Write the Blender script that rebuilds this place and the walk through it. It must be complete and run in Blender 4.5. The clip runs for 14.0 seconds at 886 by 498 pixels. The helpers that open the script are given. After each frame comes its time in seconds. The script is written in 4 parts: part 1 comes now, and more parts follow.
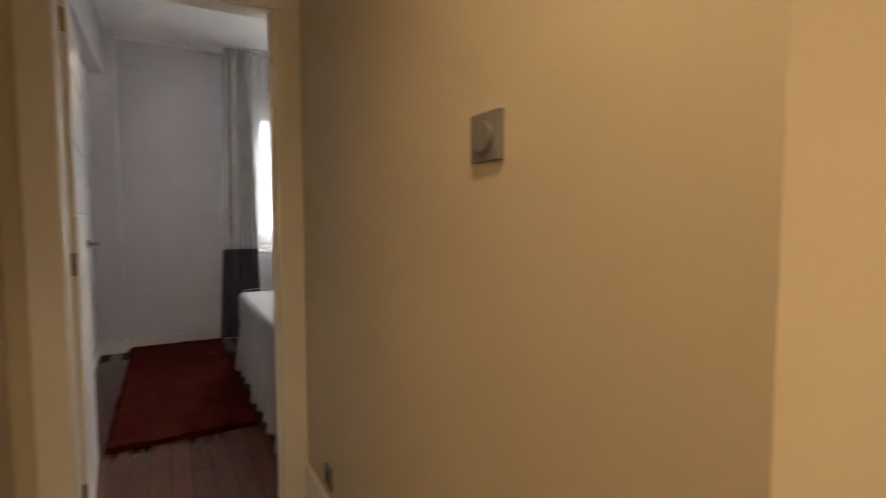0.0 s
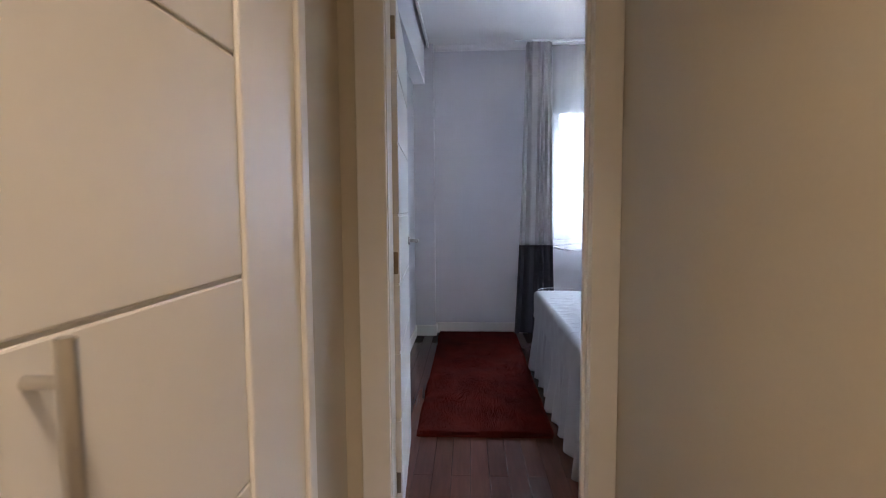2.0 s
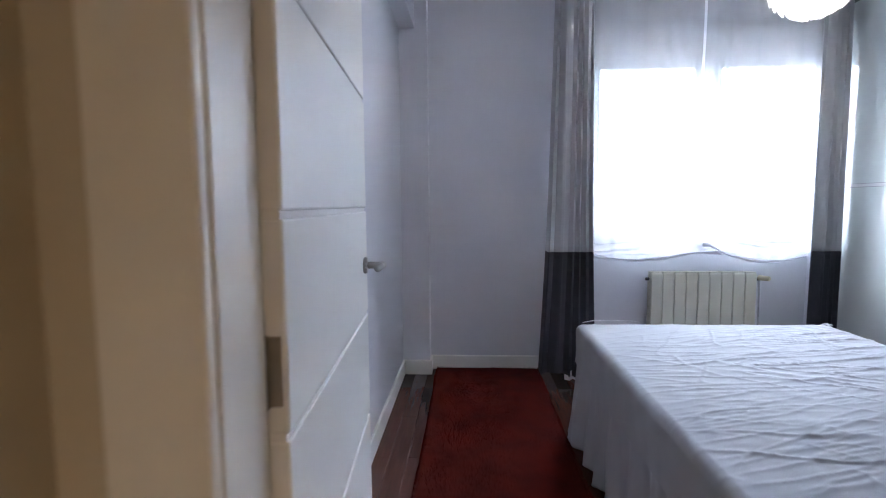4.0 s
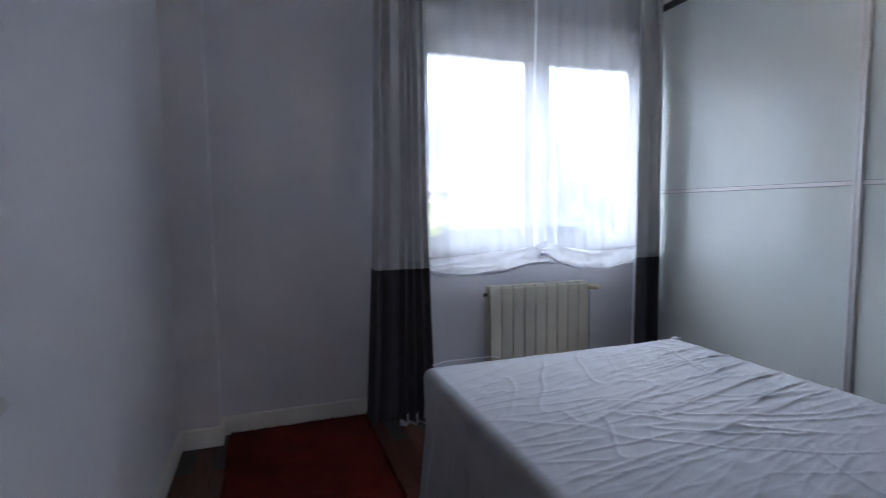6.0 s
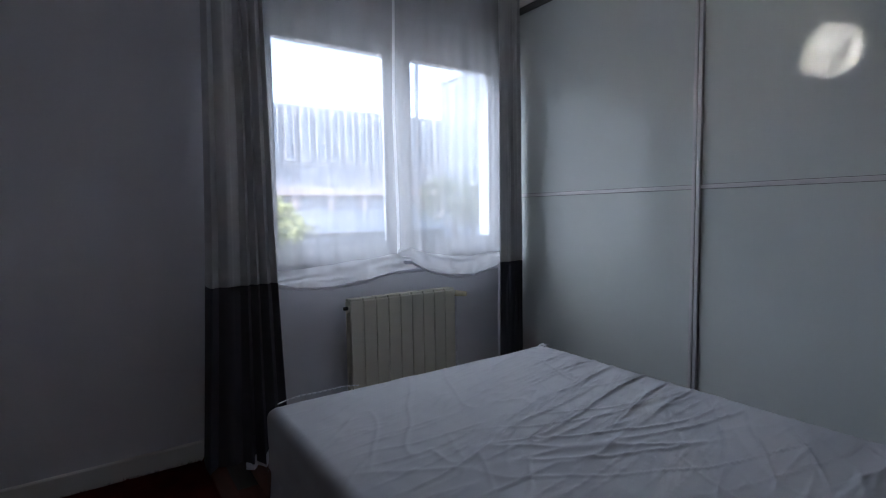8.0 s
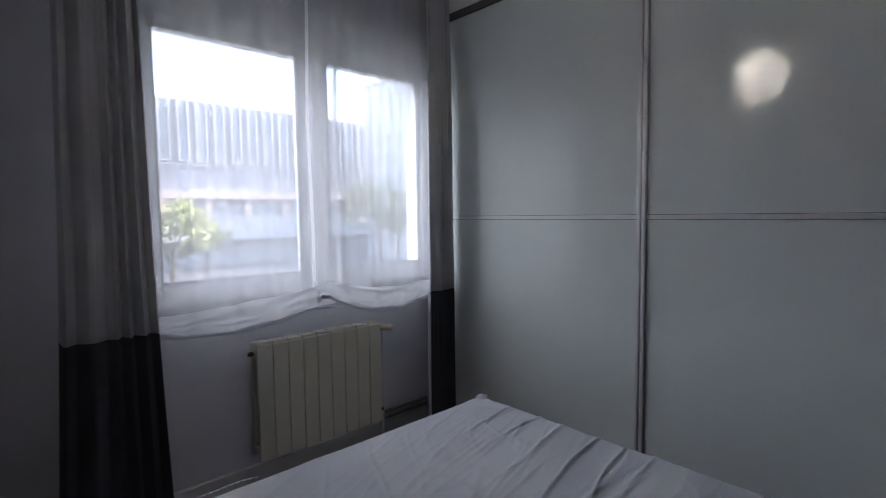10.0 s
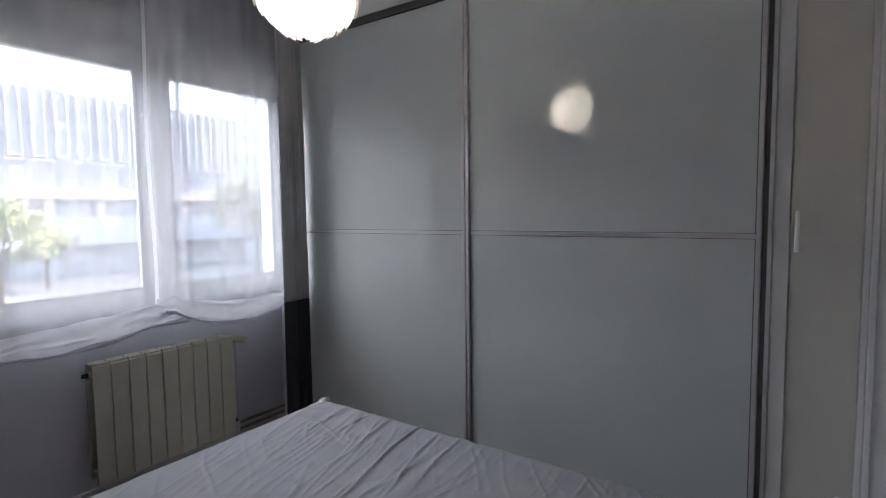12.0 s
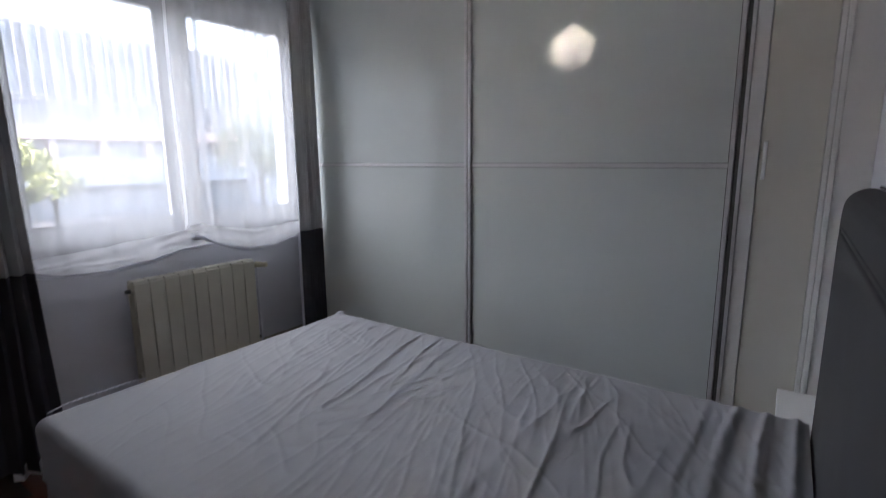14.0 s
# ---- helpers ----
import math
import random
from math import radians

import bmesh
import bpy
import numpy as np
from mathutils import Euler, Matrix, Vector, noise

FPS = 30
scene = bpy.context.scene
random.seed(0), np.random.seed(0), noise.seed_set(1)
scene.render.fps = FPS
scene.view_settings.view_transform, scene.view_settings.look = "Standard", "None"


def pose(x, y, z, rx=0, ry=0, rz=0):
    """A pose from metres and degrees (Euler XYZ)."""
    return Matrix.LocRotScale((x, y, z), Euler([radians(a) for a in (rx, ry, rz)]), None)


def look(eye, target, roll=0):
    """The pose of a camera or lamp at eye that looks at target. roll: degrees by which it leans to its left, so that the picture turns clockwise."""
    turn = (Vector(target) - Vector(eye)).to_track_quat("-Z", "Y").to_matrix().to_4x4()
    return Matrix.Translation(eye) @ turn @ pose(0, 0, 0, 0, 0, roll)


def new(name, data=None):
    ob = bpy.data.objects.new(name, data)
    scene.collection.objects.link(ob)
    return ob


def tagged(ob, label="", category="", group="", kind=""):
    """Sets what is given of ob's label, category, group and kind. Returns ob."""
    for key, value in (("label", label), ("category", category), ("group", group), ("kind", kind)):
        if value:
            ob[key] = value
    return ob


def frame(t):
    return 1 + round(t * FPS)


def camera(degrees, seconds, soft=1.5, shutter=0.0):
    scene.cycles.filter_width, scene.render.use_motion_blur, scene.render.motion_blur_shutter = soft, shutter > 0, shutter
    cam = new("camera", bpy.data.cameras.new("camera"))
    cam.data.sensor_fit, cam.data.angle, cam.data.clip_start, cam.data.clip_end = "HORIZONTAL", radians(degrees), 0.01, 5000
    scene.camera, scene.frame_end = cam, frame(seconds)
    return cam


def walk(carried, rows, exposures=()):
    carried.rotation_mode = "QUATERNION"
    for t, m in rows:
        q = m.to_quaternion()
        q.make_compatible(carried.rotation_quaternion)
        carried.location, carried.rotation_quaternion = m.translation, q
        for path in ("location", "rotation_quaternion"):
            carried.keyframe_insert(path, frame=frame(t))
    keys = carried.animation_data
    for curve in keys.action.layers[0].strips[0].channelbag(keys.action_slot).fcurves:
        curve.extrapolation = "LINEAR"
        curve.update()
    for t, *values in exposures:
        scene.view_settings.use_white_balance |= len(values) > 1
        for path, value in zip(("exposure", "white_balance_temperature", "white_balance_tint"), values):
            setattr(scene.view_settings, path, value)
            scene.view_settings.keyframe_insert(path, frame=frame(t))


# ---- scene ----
cam = camera(83.0, 14.0, soft=1.0, shutter=0.4)
PATH = [
    (0, (0.31, -2.138, 1.208), (1.272, -0.389, 1.079), -0.1),
    (0.5, (0.252, -2.125, 1.21), (0.778, -0.2, 1.075), -0.3),
    (1, (0.28, -2.068, 1.236), (0.455, -0.08, 1.102), -0.45),
    (1.5, (0.314, -1.975, 1.251), (0.261, 0.02, 1.114), -0.4),
    (2, (0.286, -1.782, 1.234), (0.182, 0.208, 1.081), -0.4),
    (2.5, (0.254, -1.556, 1.226), (0.134, 0.434, 1.073), -0.5),
    (4.8, (0.206, 0.0, 1.229), (0.152, 1.991, 1.044), -0.3),
    (5, (0.192, 0.061, 1.224), (0.208, 2.053, 1.043), -0.3),
    (5.5, (0.18, 0.215, 1.232), (0.516, 2.179, 1.061), -0.4),
    (6, (0.229, 0.285, 1.232), (0.884, 2.168, 1.073), -0.6),
    (6.5, (0.24, 0.286, 1.217), (1.149, 2.061, 1.065), -0.5),
    (7, (0.267, 0.309, 1.212), (1.282, 2.025, 1.058), -0.7),
    (9.5, (0.539, 0.776, 1.32), (1.826, 2.301, 1.182), -0.7),
    (10, (0.569, 0.775, 1.35), (1.929, 2.235, 1.212), -0.7),
    (10.5, (0.59, 0.732, 1.368), (2.043, 2.1, 1.233), -0.8),
    (11, (0.579, 0.675, 1.381), (2.132, 1.929, 1.246), -0.7),
    (11.5, (0.584, 0.56, 1.4), (2.203, 1.727, 1.265), -0.7),
    (12, (0.541, 0.476, 1.422), (2.196, 1.591, 1.283), -0.7),
    (12.5, (0.498, 0.4, 1.444), (2.16, 1.502, 1.299), -0.8),
    (13, (0.456, 0.347, 1.449), (2.123, 1.441, 1.298), -0.7),
    (13.5, (0.408, 0.328, 1.416), (2.074, 1.42, 1.24), -0.6),
    (14, (0.348, 0.337, 1.373), (1.967, 1.454, 1.011), -0.5),
]
EXPOSURES = [(0.0, 4.15, 8400, 18), (0.5, 4.3, 7200, 19), (1.0, 4.45, 6500, 19), (1.5, 4.55, 6200, 19), (2.5, 4.55, 6000, 17), (4.8, 4.45, 6100, 18), (5.2, 4.25, 6100, 18), (6.0, 3.4, 6150, 18), (6.5, 3.0, 6200, 17), (7.2, 2.6, 6200, 17), (9.5, 2.38, 6550, 19), (12.5, 2.75, 6900, 20), (14.0, 2.85, 6900, 20)]
walk(cam, [(t, look(eye, target, roll)) for t, eye, target, roll in PATH], EXPOSURES)

# ---- light ----
world = bpy.data.worlds.new("sky")
scene.world = world
world.use_nodes = True
wn = world.node_tree.nodes
sky = wn.new("ShaderNodeTexSky")
sky.sky_type = 'NISHITA'
sky.sun_disc = False
sky.sun_elevation = radians(42)
sky.sun_rotation = radians(98)
sky.dust_density = 3.0
wn["Background"].inputs["Strength"].default_value = 0.15
world.node_tree.links.new(sky.outputs[0], wn["Background"].inputs["Color"])

sun_data = bpy.data.lights.new("sun", 'SUN')
sun_data.energy, sun_data.angle, sun_data.color = 3.0, radians(0.5), (1.0, 0.95, 0.87)
sun = new("sun", sun_data)
sun.matrix_world = look((60, -8, 52), (0, 0, 0))

# two warm recessed hall spots, unseen; the second is added to light the turned wall
SPOTS = [((0.34, -2.02, 2.5), 2.25), ((1.30, -3.20, 2.5), 7.3)]
for place, power in SPOTS:
    hall_light = bpy.data.lights.new("hall_bulb", 'SPOT')
    hall_light.energy, hall_light.color, hall_light.shadow_soft_size = power, (1.0, 0.79, 0.57), 0.09
    hall_light.spot_size, hall_light.spot_blend = radians(140), 0.9
    hall_lamp = new("hall_bulb", hall_light)
    hall_lamp.matrix_world = look((place[0], place[1], 2.43), (place[0], place[1] + 0.001, 0))

# area lamp added behind the houses opposite to stand in for bright hazy sky
haze_data = bpy.data.lights.new("sky_haze_lamp", 'AREA')
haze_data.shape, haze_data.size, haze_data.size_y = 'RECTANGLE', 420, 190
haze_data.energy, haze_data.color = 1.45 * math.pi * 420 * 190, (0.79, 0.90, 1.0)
haze = new("sky_haze_lamp", haze_data)
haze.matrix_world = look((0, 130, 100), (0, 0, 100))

pendant_light = bpy.data.lights.new("pendant_bulb_light", 'POINT')
pendant_light.energy, pendant_light.color, pendant_light.shadow_soft_size = 2.4, (1.0, 0.97, 0.93), 0.05
pendant_lamp = new("pendant_bulb_light", pendant_light)
LAMP = (1.572, 1.640, 2.095)
pendant_lamp.location = LAMP


# ---- materials ----
def surf(name, col, rough=0.5, metal=0.0, var=0.06, scale=2.5, fine=70.0, bump=0.08, dist=0.002, coat=0.0, sheen=0.0, spec=0.5, stretch=(1, 1, 1), each=0.0, rvar=0.08):
    """A surface with broad stains, fine grain and relief, at real size."""
    m = bpy.data.materials.new(name)
    m.use_nodes = True
    n, l = m.node_tree.nodes, m.node_tree.links
    p = n["Principled BSDF"]
    tc, mp = n.new("ShaderNodeTexCoord"), n.new("ShaderNodeMapping")
    mp.inputs["Scale"].default_value = stretch
    l.new(tc.outputs["Object"], mp.inputs["Vector"])
    big, small = n.new("ShaderNodeTexNoise"), n.new("ShaderNodeTexNoise")
    big.inputs["Scale"].default_value, small.inputs["Scale"].default_value = scale, fine
    big.inputs["Detail"].default_value, small.inputs["Detail"].default_value = 5, 4
    l.new(mp.outputs[0], big.inputs["Vector"]), l.new(mp.outputs[0], small.inputs["Vector"])
    add = n.new("ShaderNodeMath")
    add.operation = 'MULTIPLY_ADD'
    l.new(small.outputs["Fac"], add.inputs[0])
    add.inputs[1].default_value = 0.4
    l.new(big.outputs["Fac"], add.inputs[2])
    rng = n.new("ShaderNodeMapRange")
    rng.inputs["From Min"].default_value, rng.inputs["From Max"].default_value = 0.4, 1.0
    rng.inputs["To Min"].default_value, rng.inputs["To Max"].default_value = 1 - var, 1 + var
    l.new(add.outputs[0], rng.inputs["Value"])
    hsv = n.new("ShaderNodeHueSaturation")
    hsv.inputs["Color"].default_value = (*col, 1)
    if each:
        info, m2 = n.new("ShaderNodeObjectInfo"), n.new("ShaderNodeMapRange")
        m2.inputs["To Min"].default_value, m2.inputs["To Max"].default_value = 1 - each, 1 + each
        l.new(info.outputs["Random"], m2.inputs["Value"])
        mul = n.new("ShaderNodeMath")
        mul.operation = 'MULTIPLY'
        l.new(rng.outputs[0], mul.inputs[0]), l.new(m2.outputs[0], mul.inputs[1])
        l.new(mul.outputs[0], hsv.inputs["Value"])
    else:
        l.new(rng.outputs[0], hsv.inputs["Value"])
    l.new(hsv.outputs[0], p.inputs["Base Color"])
    r2 = n.new("ShaderNodeMapRange")
    r2.inputs["To Min"].default_value, r2.inputs["To Max"].default_value = max(rough - rvar, 0.01), min(rough + rvar, 1)
    l.new(big.outputs["Fac"], r2.inputs["Value"])
    l.new(r2.outputs[0], p.inputs["Roughness"])
    p.inputs["Metallic"].default_value = metal
    p.inputs["Specular IOR Level"].default_value = spec
    p.inputs["Coat Weight"].default_value = coat
    p.inputs["Coat Roughness"].default_value = 0.03
    p.inputs["Sheen Weight"].default_value = sheen
    if bump:
        b = n.new("ShaderNodeBump")
        b.inputs["Strength"].default_value, b.inputs["Distance"].default_value = bump, dist
        l.new(small.outputs["Fac"], b.inputs["Height"])
        l.new(b.outputs[0], p.inputs["Normal"])
    return m


def cloth(name, col, clear, trans):
    """Thin woven cloth: partly open, partly letting light through."""
    m = surf(name, col, 0.9, var=0.05, fine=400, bump=0.1)
    n, l = m.node_tree.nodes, m.node_tree.links
    p, out = n["Principled BSDF"], n["Material Output"]
    tl, tr = n.new("ShaderNodeBsdfTranslucent"), n.new("ShaderNodeBsdfTransparent")
    tl.inputs["Color"].default_value = (*col, 1)
    a, b = n.new("ShaderNodeMixShader"), n.new("ShaderNodeMixShader")
    a.inputs[0].default_value, b.inputs[0].default_value = trans, clear
    l.new(p.outputs[0], a.inputs[1]), l.new(tl.outputs[0], a.inputs[2])
    l.new(a.outputs[0], b.inputs[1]), l.new(tr.outputs[0], b.inputs[2])
    l.new(b.outputs[0], out.inputs["Surface"])
    return m


def pane_glass(name):
    m = bpy.data.materials.new(name)
    m.use_nodes = True
    n, l = m.node_tree.nodes, m.node_tree.links
    tr, gl, mix, fr = n.new("ShaderNodeBsdfTransparent"), n.new("ShaderNodeBsdfGlossy"), n.new("ShaderNodeMixShader"), n.new("ShaderNodeFresnel")
    tr.inputs["Color"].default_value = (0.93, 0.95, 0.94, 1)
    gl.inputs["Roughness"].default_value = 0.01
    l.new(fr.outputs[0], mix.inputs[0]), l.new(tr.outputs[0], mix.inputs[1]), l.new(gl.outputs[0], mix.inputs[2])
    l.new(mix.outputs[0], n["Material Output"].inputs["Surface"])
    return m


def glow(name, col, power):
    m = bpy.data.materials.new(name)
    m.use_nodes = True
    p = m.node_tree.nodes["Principled BSDF"]
    p.inputs["Emission Color"].default_value, p.inputs["Emission Strength"].default_value = (*col, 1), power
    return m


M_ROOM = surf("room_paint", (0.68, 0.68, 0.72), 0.75, var=0.04, scale=1.4, fine=90, bump=0.12)
M_HALL = surf("hall_paint", (0.58, 0.515, 0.39), 0.72, var=0.04, scale=1.3, fine=90, bump=0.12)
M_CEIL = surf("ceiling_paint", (0.86, 0.86, 0.87), 0.8, var=0.02, bump=0.05)
M_WHITE = surf("white_lacquer", (0.80, 0.79, 0.76), 0.44, var=0.02, scale=2, fine=25, bump=0.03)
M_TRIM = surf("white_trim", (0.78, 0.77, 0.74), 0.45, var=0.03, bump=0.05)
M_CREAM = surf("cream_lacquer", (0.80, 0.77, 0.70), 0.42, var=0.03, scale=2, fine=25, bump=0.03)
M_LAMINATE = surf("cream_laminate", (0.68, 0.65, 0.57), 0.45, var=0.03, scale=2, fine=25, bump=0.03)
M_HINGE = surf("tarnished_hinge", (0.30, 0.26, 0.20), 0.38, metal=0.9, var=0.15)
M_STEEL = surf("brushed_steel", (0.68, 0.66, 0.62), 0.30, metal=1.0, var=0.08, fine=200, bump=0.05, stretch=(1, 1, 0.1))
M_LEVER = surf("satin_lever", (0.42, 0.41, 0.395), 0.28, metal=1.0, var=0.06, fine=200, bump=0.04)
M_ALU = surf("aluminium", (0.60, 0.59, 0.59), 0.42, metal=0.6, var=0.05, fine=120, bump=0.03)
M_DARKTRACK = surf("dark_track", (0.09, 0.085, 0.08), 0.5, var=0.1)
M_PLANK = surf("stained_plank", (0.115, 0.047, 0.032), 0.13, var=0.22, scale=5, fine=60, bump=0.15, dist=0.001, stretch=(9, 0.9, 9), each=0.13)
M_SUBFLOOR = surf("subfloor", (0.03, 0.015, 0.01), 0.7)
M_RUG = surf("red_pile", (0.088, 0.0085, 0.0045), 0.97, var=0.42, scale=6, fine=330, bump=0.7, dist=0.003, spec=0.08)
M_SHEET = surf("grey_sheet", (0.36, 0.355, 0.37), 0.9, var=0.05, scale=4, fine=500, bump=0.12, dist=0.0006, sheen=0.1)
M_SKIRT = surf("grey_valance", (0.37, 0.365, 0.39), 0.9, var=0.06, scale=5, fine=400, bump=0.15, dist=0.0008, sheen=0.1)
M_LEATHER = surf("charcoal_upholstery", (0.052, 0.051, 0.054), 0.6, var=0.15, scale=6, fine=220, bump=0.3, dist=0.0008)
M_GLASSDOOR = surf("lacquered_glass", (0.608, 0.642, 0.615), 0.004, var=0.015, scale=0.8, fine=6, bump=0.0, rvar=0.0, spec=0.95)
M_GLASSDOOR.node_tree.nodes["Principled BSDF"].inputs["IOR"].default_value = 1.55
M_SHEER = cloth("white_voile", (0.97, 0.97, 0.98), 0.68, 0.5)
M_SWAG = cloth("gathered_voile", (0.95, 0.95, 0.97), 0.30, 0.5)
M_SHEERHEM = cloth("voile_hem", (0.80, 0.80, 0.85), 0.0, 0.4)
M_CURT_UP = cloth("silver_satin", (0.48, 0.48, 0.49), 0.0, 0.12)
M_CURT_LO = cloth("slate_satin", (0.052, 0.050, 0.064), 0.0, 0.03)
M_CHROME = surf("polished_handle", (0.88, 0.88, 0.87), 0.30, metal=0.2, var=0.02, bump=0.0)
M_RAD = surf("radiator_enamel", (0.66, 0.63, 0.53), 0.4, var=0.03, bump=0.03)
M_VALVE = surf("yellowed_plastic", (0.62, 0.56, 0.38), 0.45, var=0.08)
M_DARKMETAL = surf("dark_metal", (0.05, 0.05, 0.05), 0.4, metal=0.7)
M_PVC = surf("white_pvc", (0.80, 0.81, 0.83), 0.35, var=0.02, bump=0.02)
M_GASKET = surf("grey_rubber", (0.16, 0.16, 0.17), 0.7, var=0.05)
M_GLASS = pane_glass("window_glass")
M_SWITCH = surf("silver_plastic", (0.27, 0.265, 0.26), 0.42, metal=0.3, var=0.05)
M_SOCKET = surf("grey_plastic", (0.20, 0.18, 0.16), 0.5, var=0.08)
M_SHADE = cloth("lamp_plastic", (0.90, 0.90, 0.88), 0.0, 0.66)
M_BULB = glow("bulb_glow", (1.0, 0.92, 0.8), 6)
M_HALLBULB = glow("hall_bulb_glow", (1.0, 0.75, 0.45), 8)


# ---- builders ----
ORIGIN = {}


def thing(name, at, label, category, group="", kind=""):
    ob = new(name)
    ob.empty_display_size = 0.1
    ob.location = at
    ORIGIN[ob.name] = Vector(at)
    return tagged(ob, label, category, group, kind)


def part(name, bm, material, parent, label="", smooth=False):
    """Links a bmesh, drawn in world metres, as one mesh under its parent."""
    o = ORIGIN[parent.name] if parent else Vector((0, 0, 0))
    bm.transform(Matrix.Translation(-o))
    me = bpy.data.meshes.new(name)
    bmesh.ops.recalc_face_normals(bm, faces=bm.faces)
    bm.to_mesh(me)
    bm.free()
    me.materials.append(material)
    if smooth:
        for f in me.polygons:
            f.use_smooth = True
    ob = new(name, me)
    ob.parent = parent
    ORIGIN[ob.name] = o
    if label:
        ob["label"] = label
    return ob


def structure(name, bm, material, label, category, smooth=False):
    return tagged(part(name, bm, material, None, "", smooth), label, category, "", "structure")


def box(bm, x0, x1, y0, y1, z0, z1, bevel=0.0, seg=2):
    m = Matrix.Translation(((x0 + x1) / 2, (y0 + y1) / 2, (z0 + z1) / 2)) @ Matrix.Diagonal((x1 - x0, y1 - y0, z1 - z0, 1))
    v = bmesh.ops.create_cube(bm, size=1, matrix=m)["verts"]
    if bevel:
        e = list({e for q in v for e in q.link_edges})
        bmesh.ops.bevel(bm, geom=e, offset=bevel, segments=seg, affect='EDGES', profile=0.5)
    return bm


def rod(bm, a, b, r, seg=20, r2=None, bevel=0.0):
    a, b = Vector(a), Vector(b)
    d = b - a
    m = Matrix.Translation((a + b) / 2) @ d.to_track_quat('Z', 'Y').to_matrix().to_4x4()
    v = bmesh.ops.create_cone(bm, cap_ends=True, segments=seg, radius1=r, radius2=r if r2 is None else r2, depth=d.length, matrix=m)["verts"]
    if bevel:
        caps = {f for q in v for f in q.link_faces if len(f.verts) > 4}
        bmesh.ops.bevel(bm, geom=list({e for f in caps for e in f.edges}), offset=bevel, segments=2, affect='EDGES')
    return bm


def B(*a, **k):
    return box(bmesh.new(), *a, **k)


def R(*a, **k):
    return rod(bmesh.new(), *a, **k)


def sheet(fn, nu, nv):
    """A skin over the unit square; fn(u, v) gives the place."""
    bm = bmesh.new()
    g = [[bm.verts.new(fn(i / nu, j / nv)) for j in range(nv + 1)] for i in range(nu + 1)]
    for i in range(nu):
        for j in range(nv):
            bm.faces.new((g[i][j], g[i + 1][j], g[i + 1][j + 1], g[i][j + 1]))
    return bm


def thick(ob, t, offset=0.0):
    s = ob.modifiers.new("thickness", 'SOLIDIFY')
    s.thickness, s.offset = t, offset
    return ob


def profile(points, axis, a, b):
    """A moulding: a closed outline drawn along an axis. points: (across, z)."""
    bm = bmesh.new()
    def place(p, s):
        return (s, p[0], p[1]) if axis == 'x' else (p[0], s, p[1])
    ends = [[bm.verts.new(place(p, s)) for p in points] for s in (a, b)]
    n = len(points)
    for i in range(n):
        bm.faces.new((ends[0][i], ends[0][(i + 1) % n], ends[1][(i + 1) % n], ends[1][i]))
    bm.faces.new(ends[0]), bm.faces.new(ends[1][::-1])
    return bm


# ---- the shell of the place ----
WALL_Y = 3.22       # inner face of the window wall
LEFT_X = -0.245     # bedroom's left wall
CEIL = 2.81
DW = 0.707          # clear width of the doorway
HEAD = 2.03

bm = B(-0.6, 3.5, -4.3, 3.5, -0.20, -0.012)
floor = structure("floor", bm, M_SUBFLOOR, "dark reddish stained parquet floor with a gloss", "floor")

bm = B(-0.6, -0.028, 0.0, 0.10, 0, 2.9)
box(bm, DW + 0.028, 3.5, 0.0, 0.10, 0, 2.9)
box(bm, -0.028, DW + 0.028, 0.0, 0.10, HEAD + 0.028, 2.9)
structure("wall_door", bm, M_ROOM, "pale grey painted wall with the doorway", "wall")
# hall side skin of the same wall, cream
bm = B(-0.6, -0.028, -0.006, -0.001, 0, 2.5)
box(bm, DW + 0.028, 0.809, -0.006, -0.001, 0, 2.5)
box(bm, -0.028, DW + 0.028, -0.006, -0.001, HEAD + 0.028, 2.5)
structure("wall_hall_end", bm, M_HALL, "cream painted hall wall round the doorway", "wall")

structure("wall_left", B(LEFT_X - 0.2, LEFT_X, 0.10, 3.5, 0, 2.95), M_ROOM, "pale grey painted bedroom wall", "wall")
structure("pilaster", B(LEFT_X, -0.05, 3.095, WALL_Y + 0.02, 0, 2.95, bevel=0.001), M_ROOM, "shallow pale grey pilaster in the corner", "pilaster")
structure("beam", B(LEFT_X, -0.135, 0.10, 3.10, 2.44, 2.95, bevel=0.003), M_ROOM, "pale grey boxed beam under the ceiling", "beam")

WX0, WX1, WZ0, WZ1 = 1.06, 2.675, 0.985, 2.42
bm = B(LEFT_X - 0.2, WX0, WALL_Y, WALL_Y + 0.17, 0, 2.95)
box(bm, WX1, 3.5, WALL_Y, WALL_Y + 0.17, 0, 2.95)
box(bm, WX0, WX1, WALL_Y, WALL_Y + 0.17, 0, WZ0)
box(bm, WX0, WX1, WALL_Y, WALL_Y + 0.17, WZ1, 2.95)
structure("wall_window", bm, M_ROOM, "pale grey painted wall with the window", "wall")
structure("wall_right", B(3.32, 3.5, 0.10, WALL_Y, 0, 2.95), M_ROOM, "plain wall behind the wardrobe", "wall")
structure("ceiling_gap", B(LEFT_X, -0.092, 0.10, WALL_Y, 2.952, 3.0), M_ROOM, "plain strip over the shadow gap", "ceiling")
structure("ceiling", B(-0.090, 3.32, 0.10, WALL_Y, CEIL, 3.0), M_CEIL, "white painted bedroom ceiling", "ceiling")

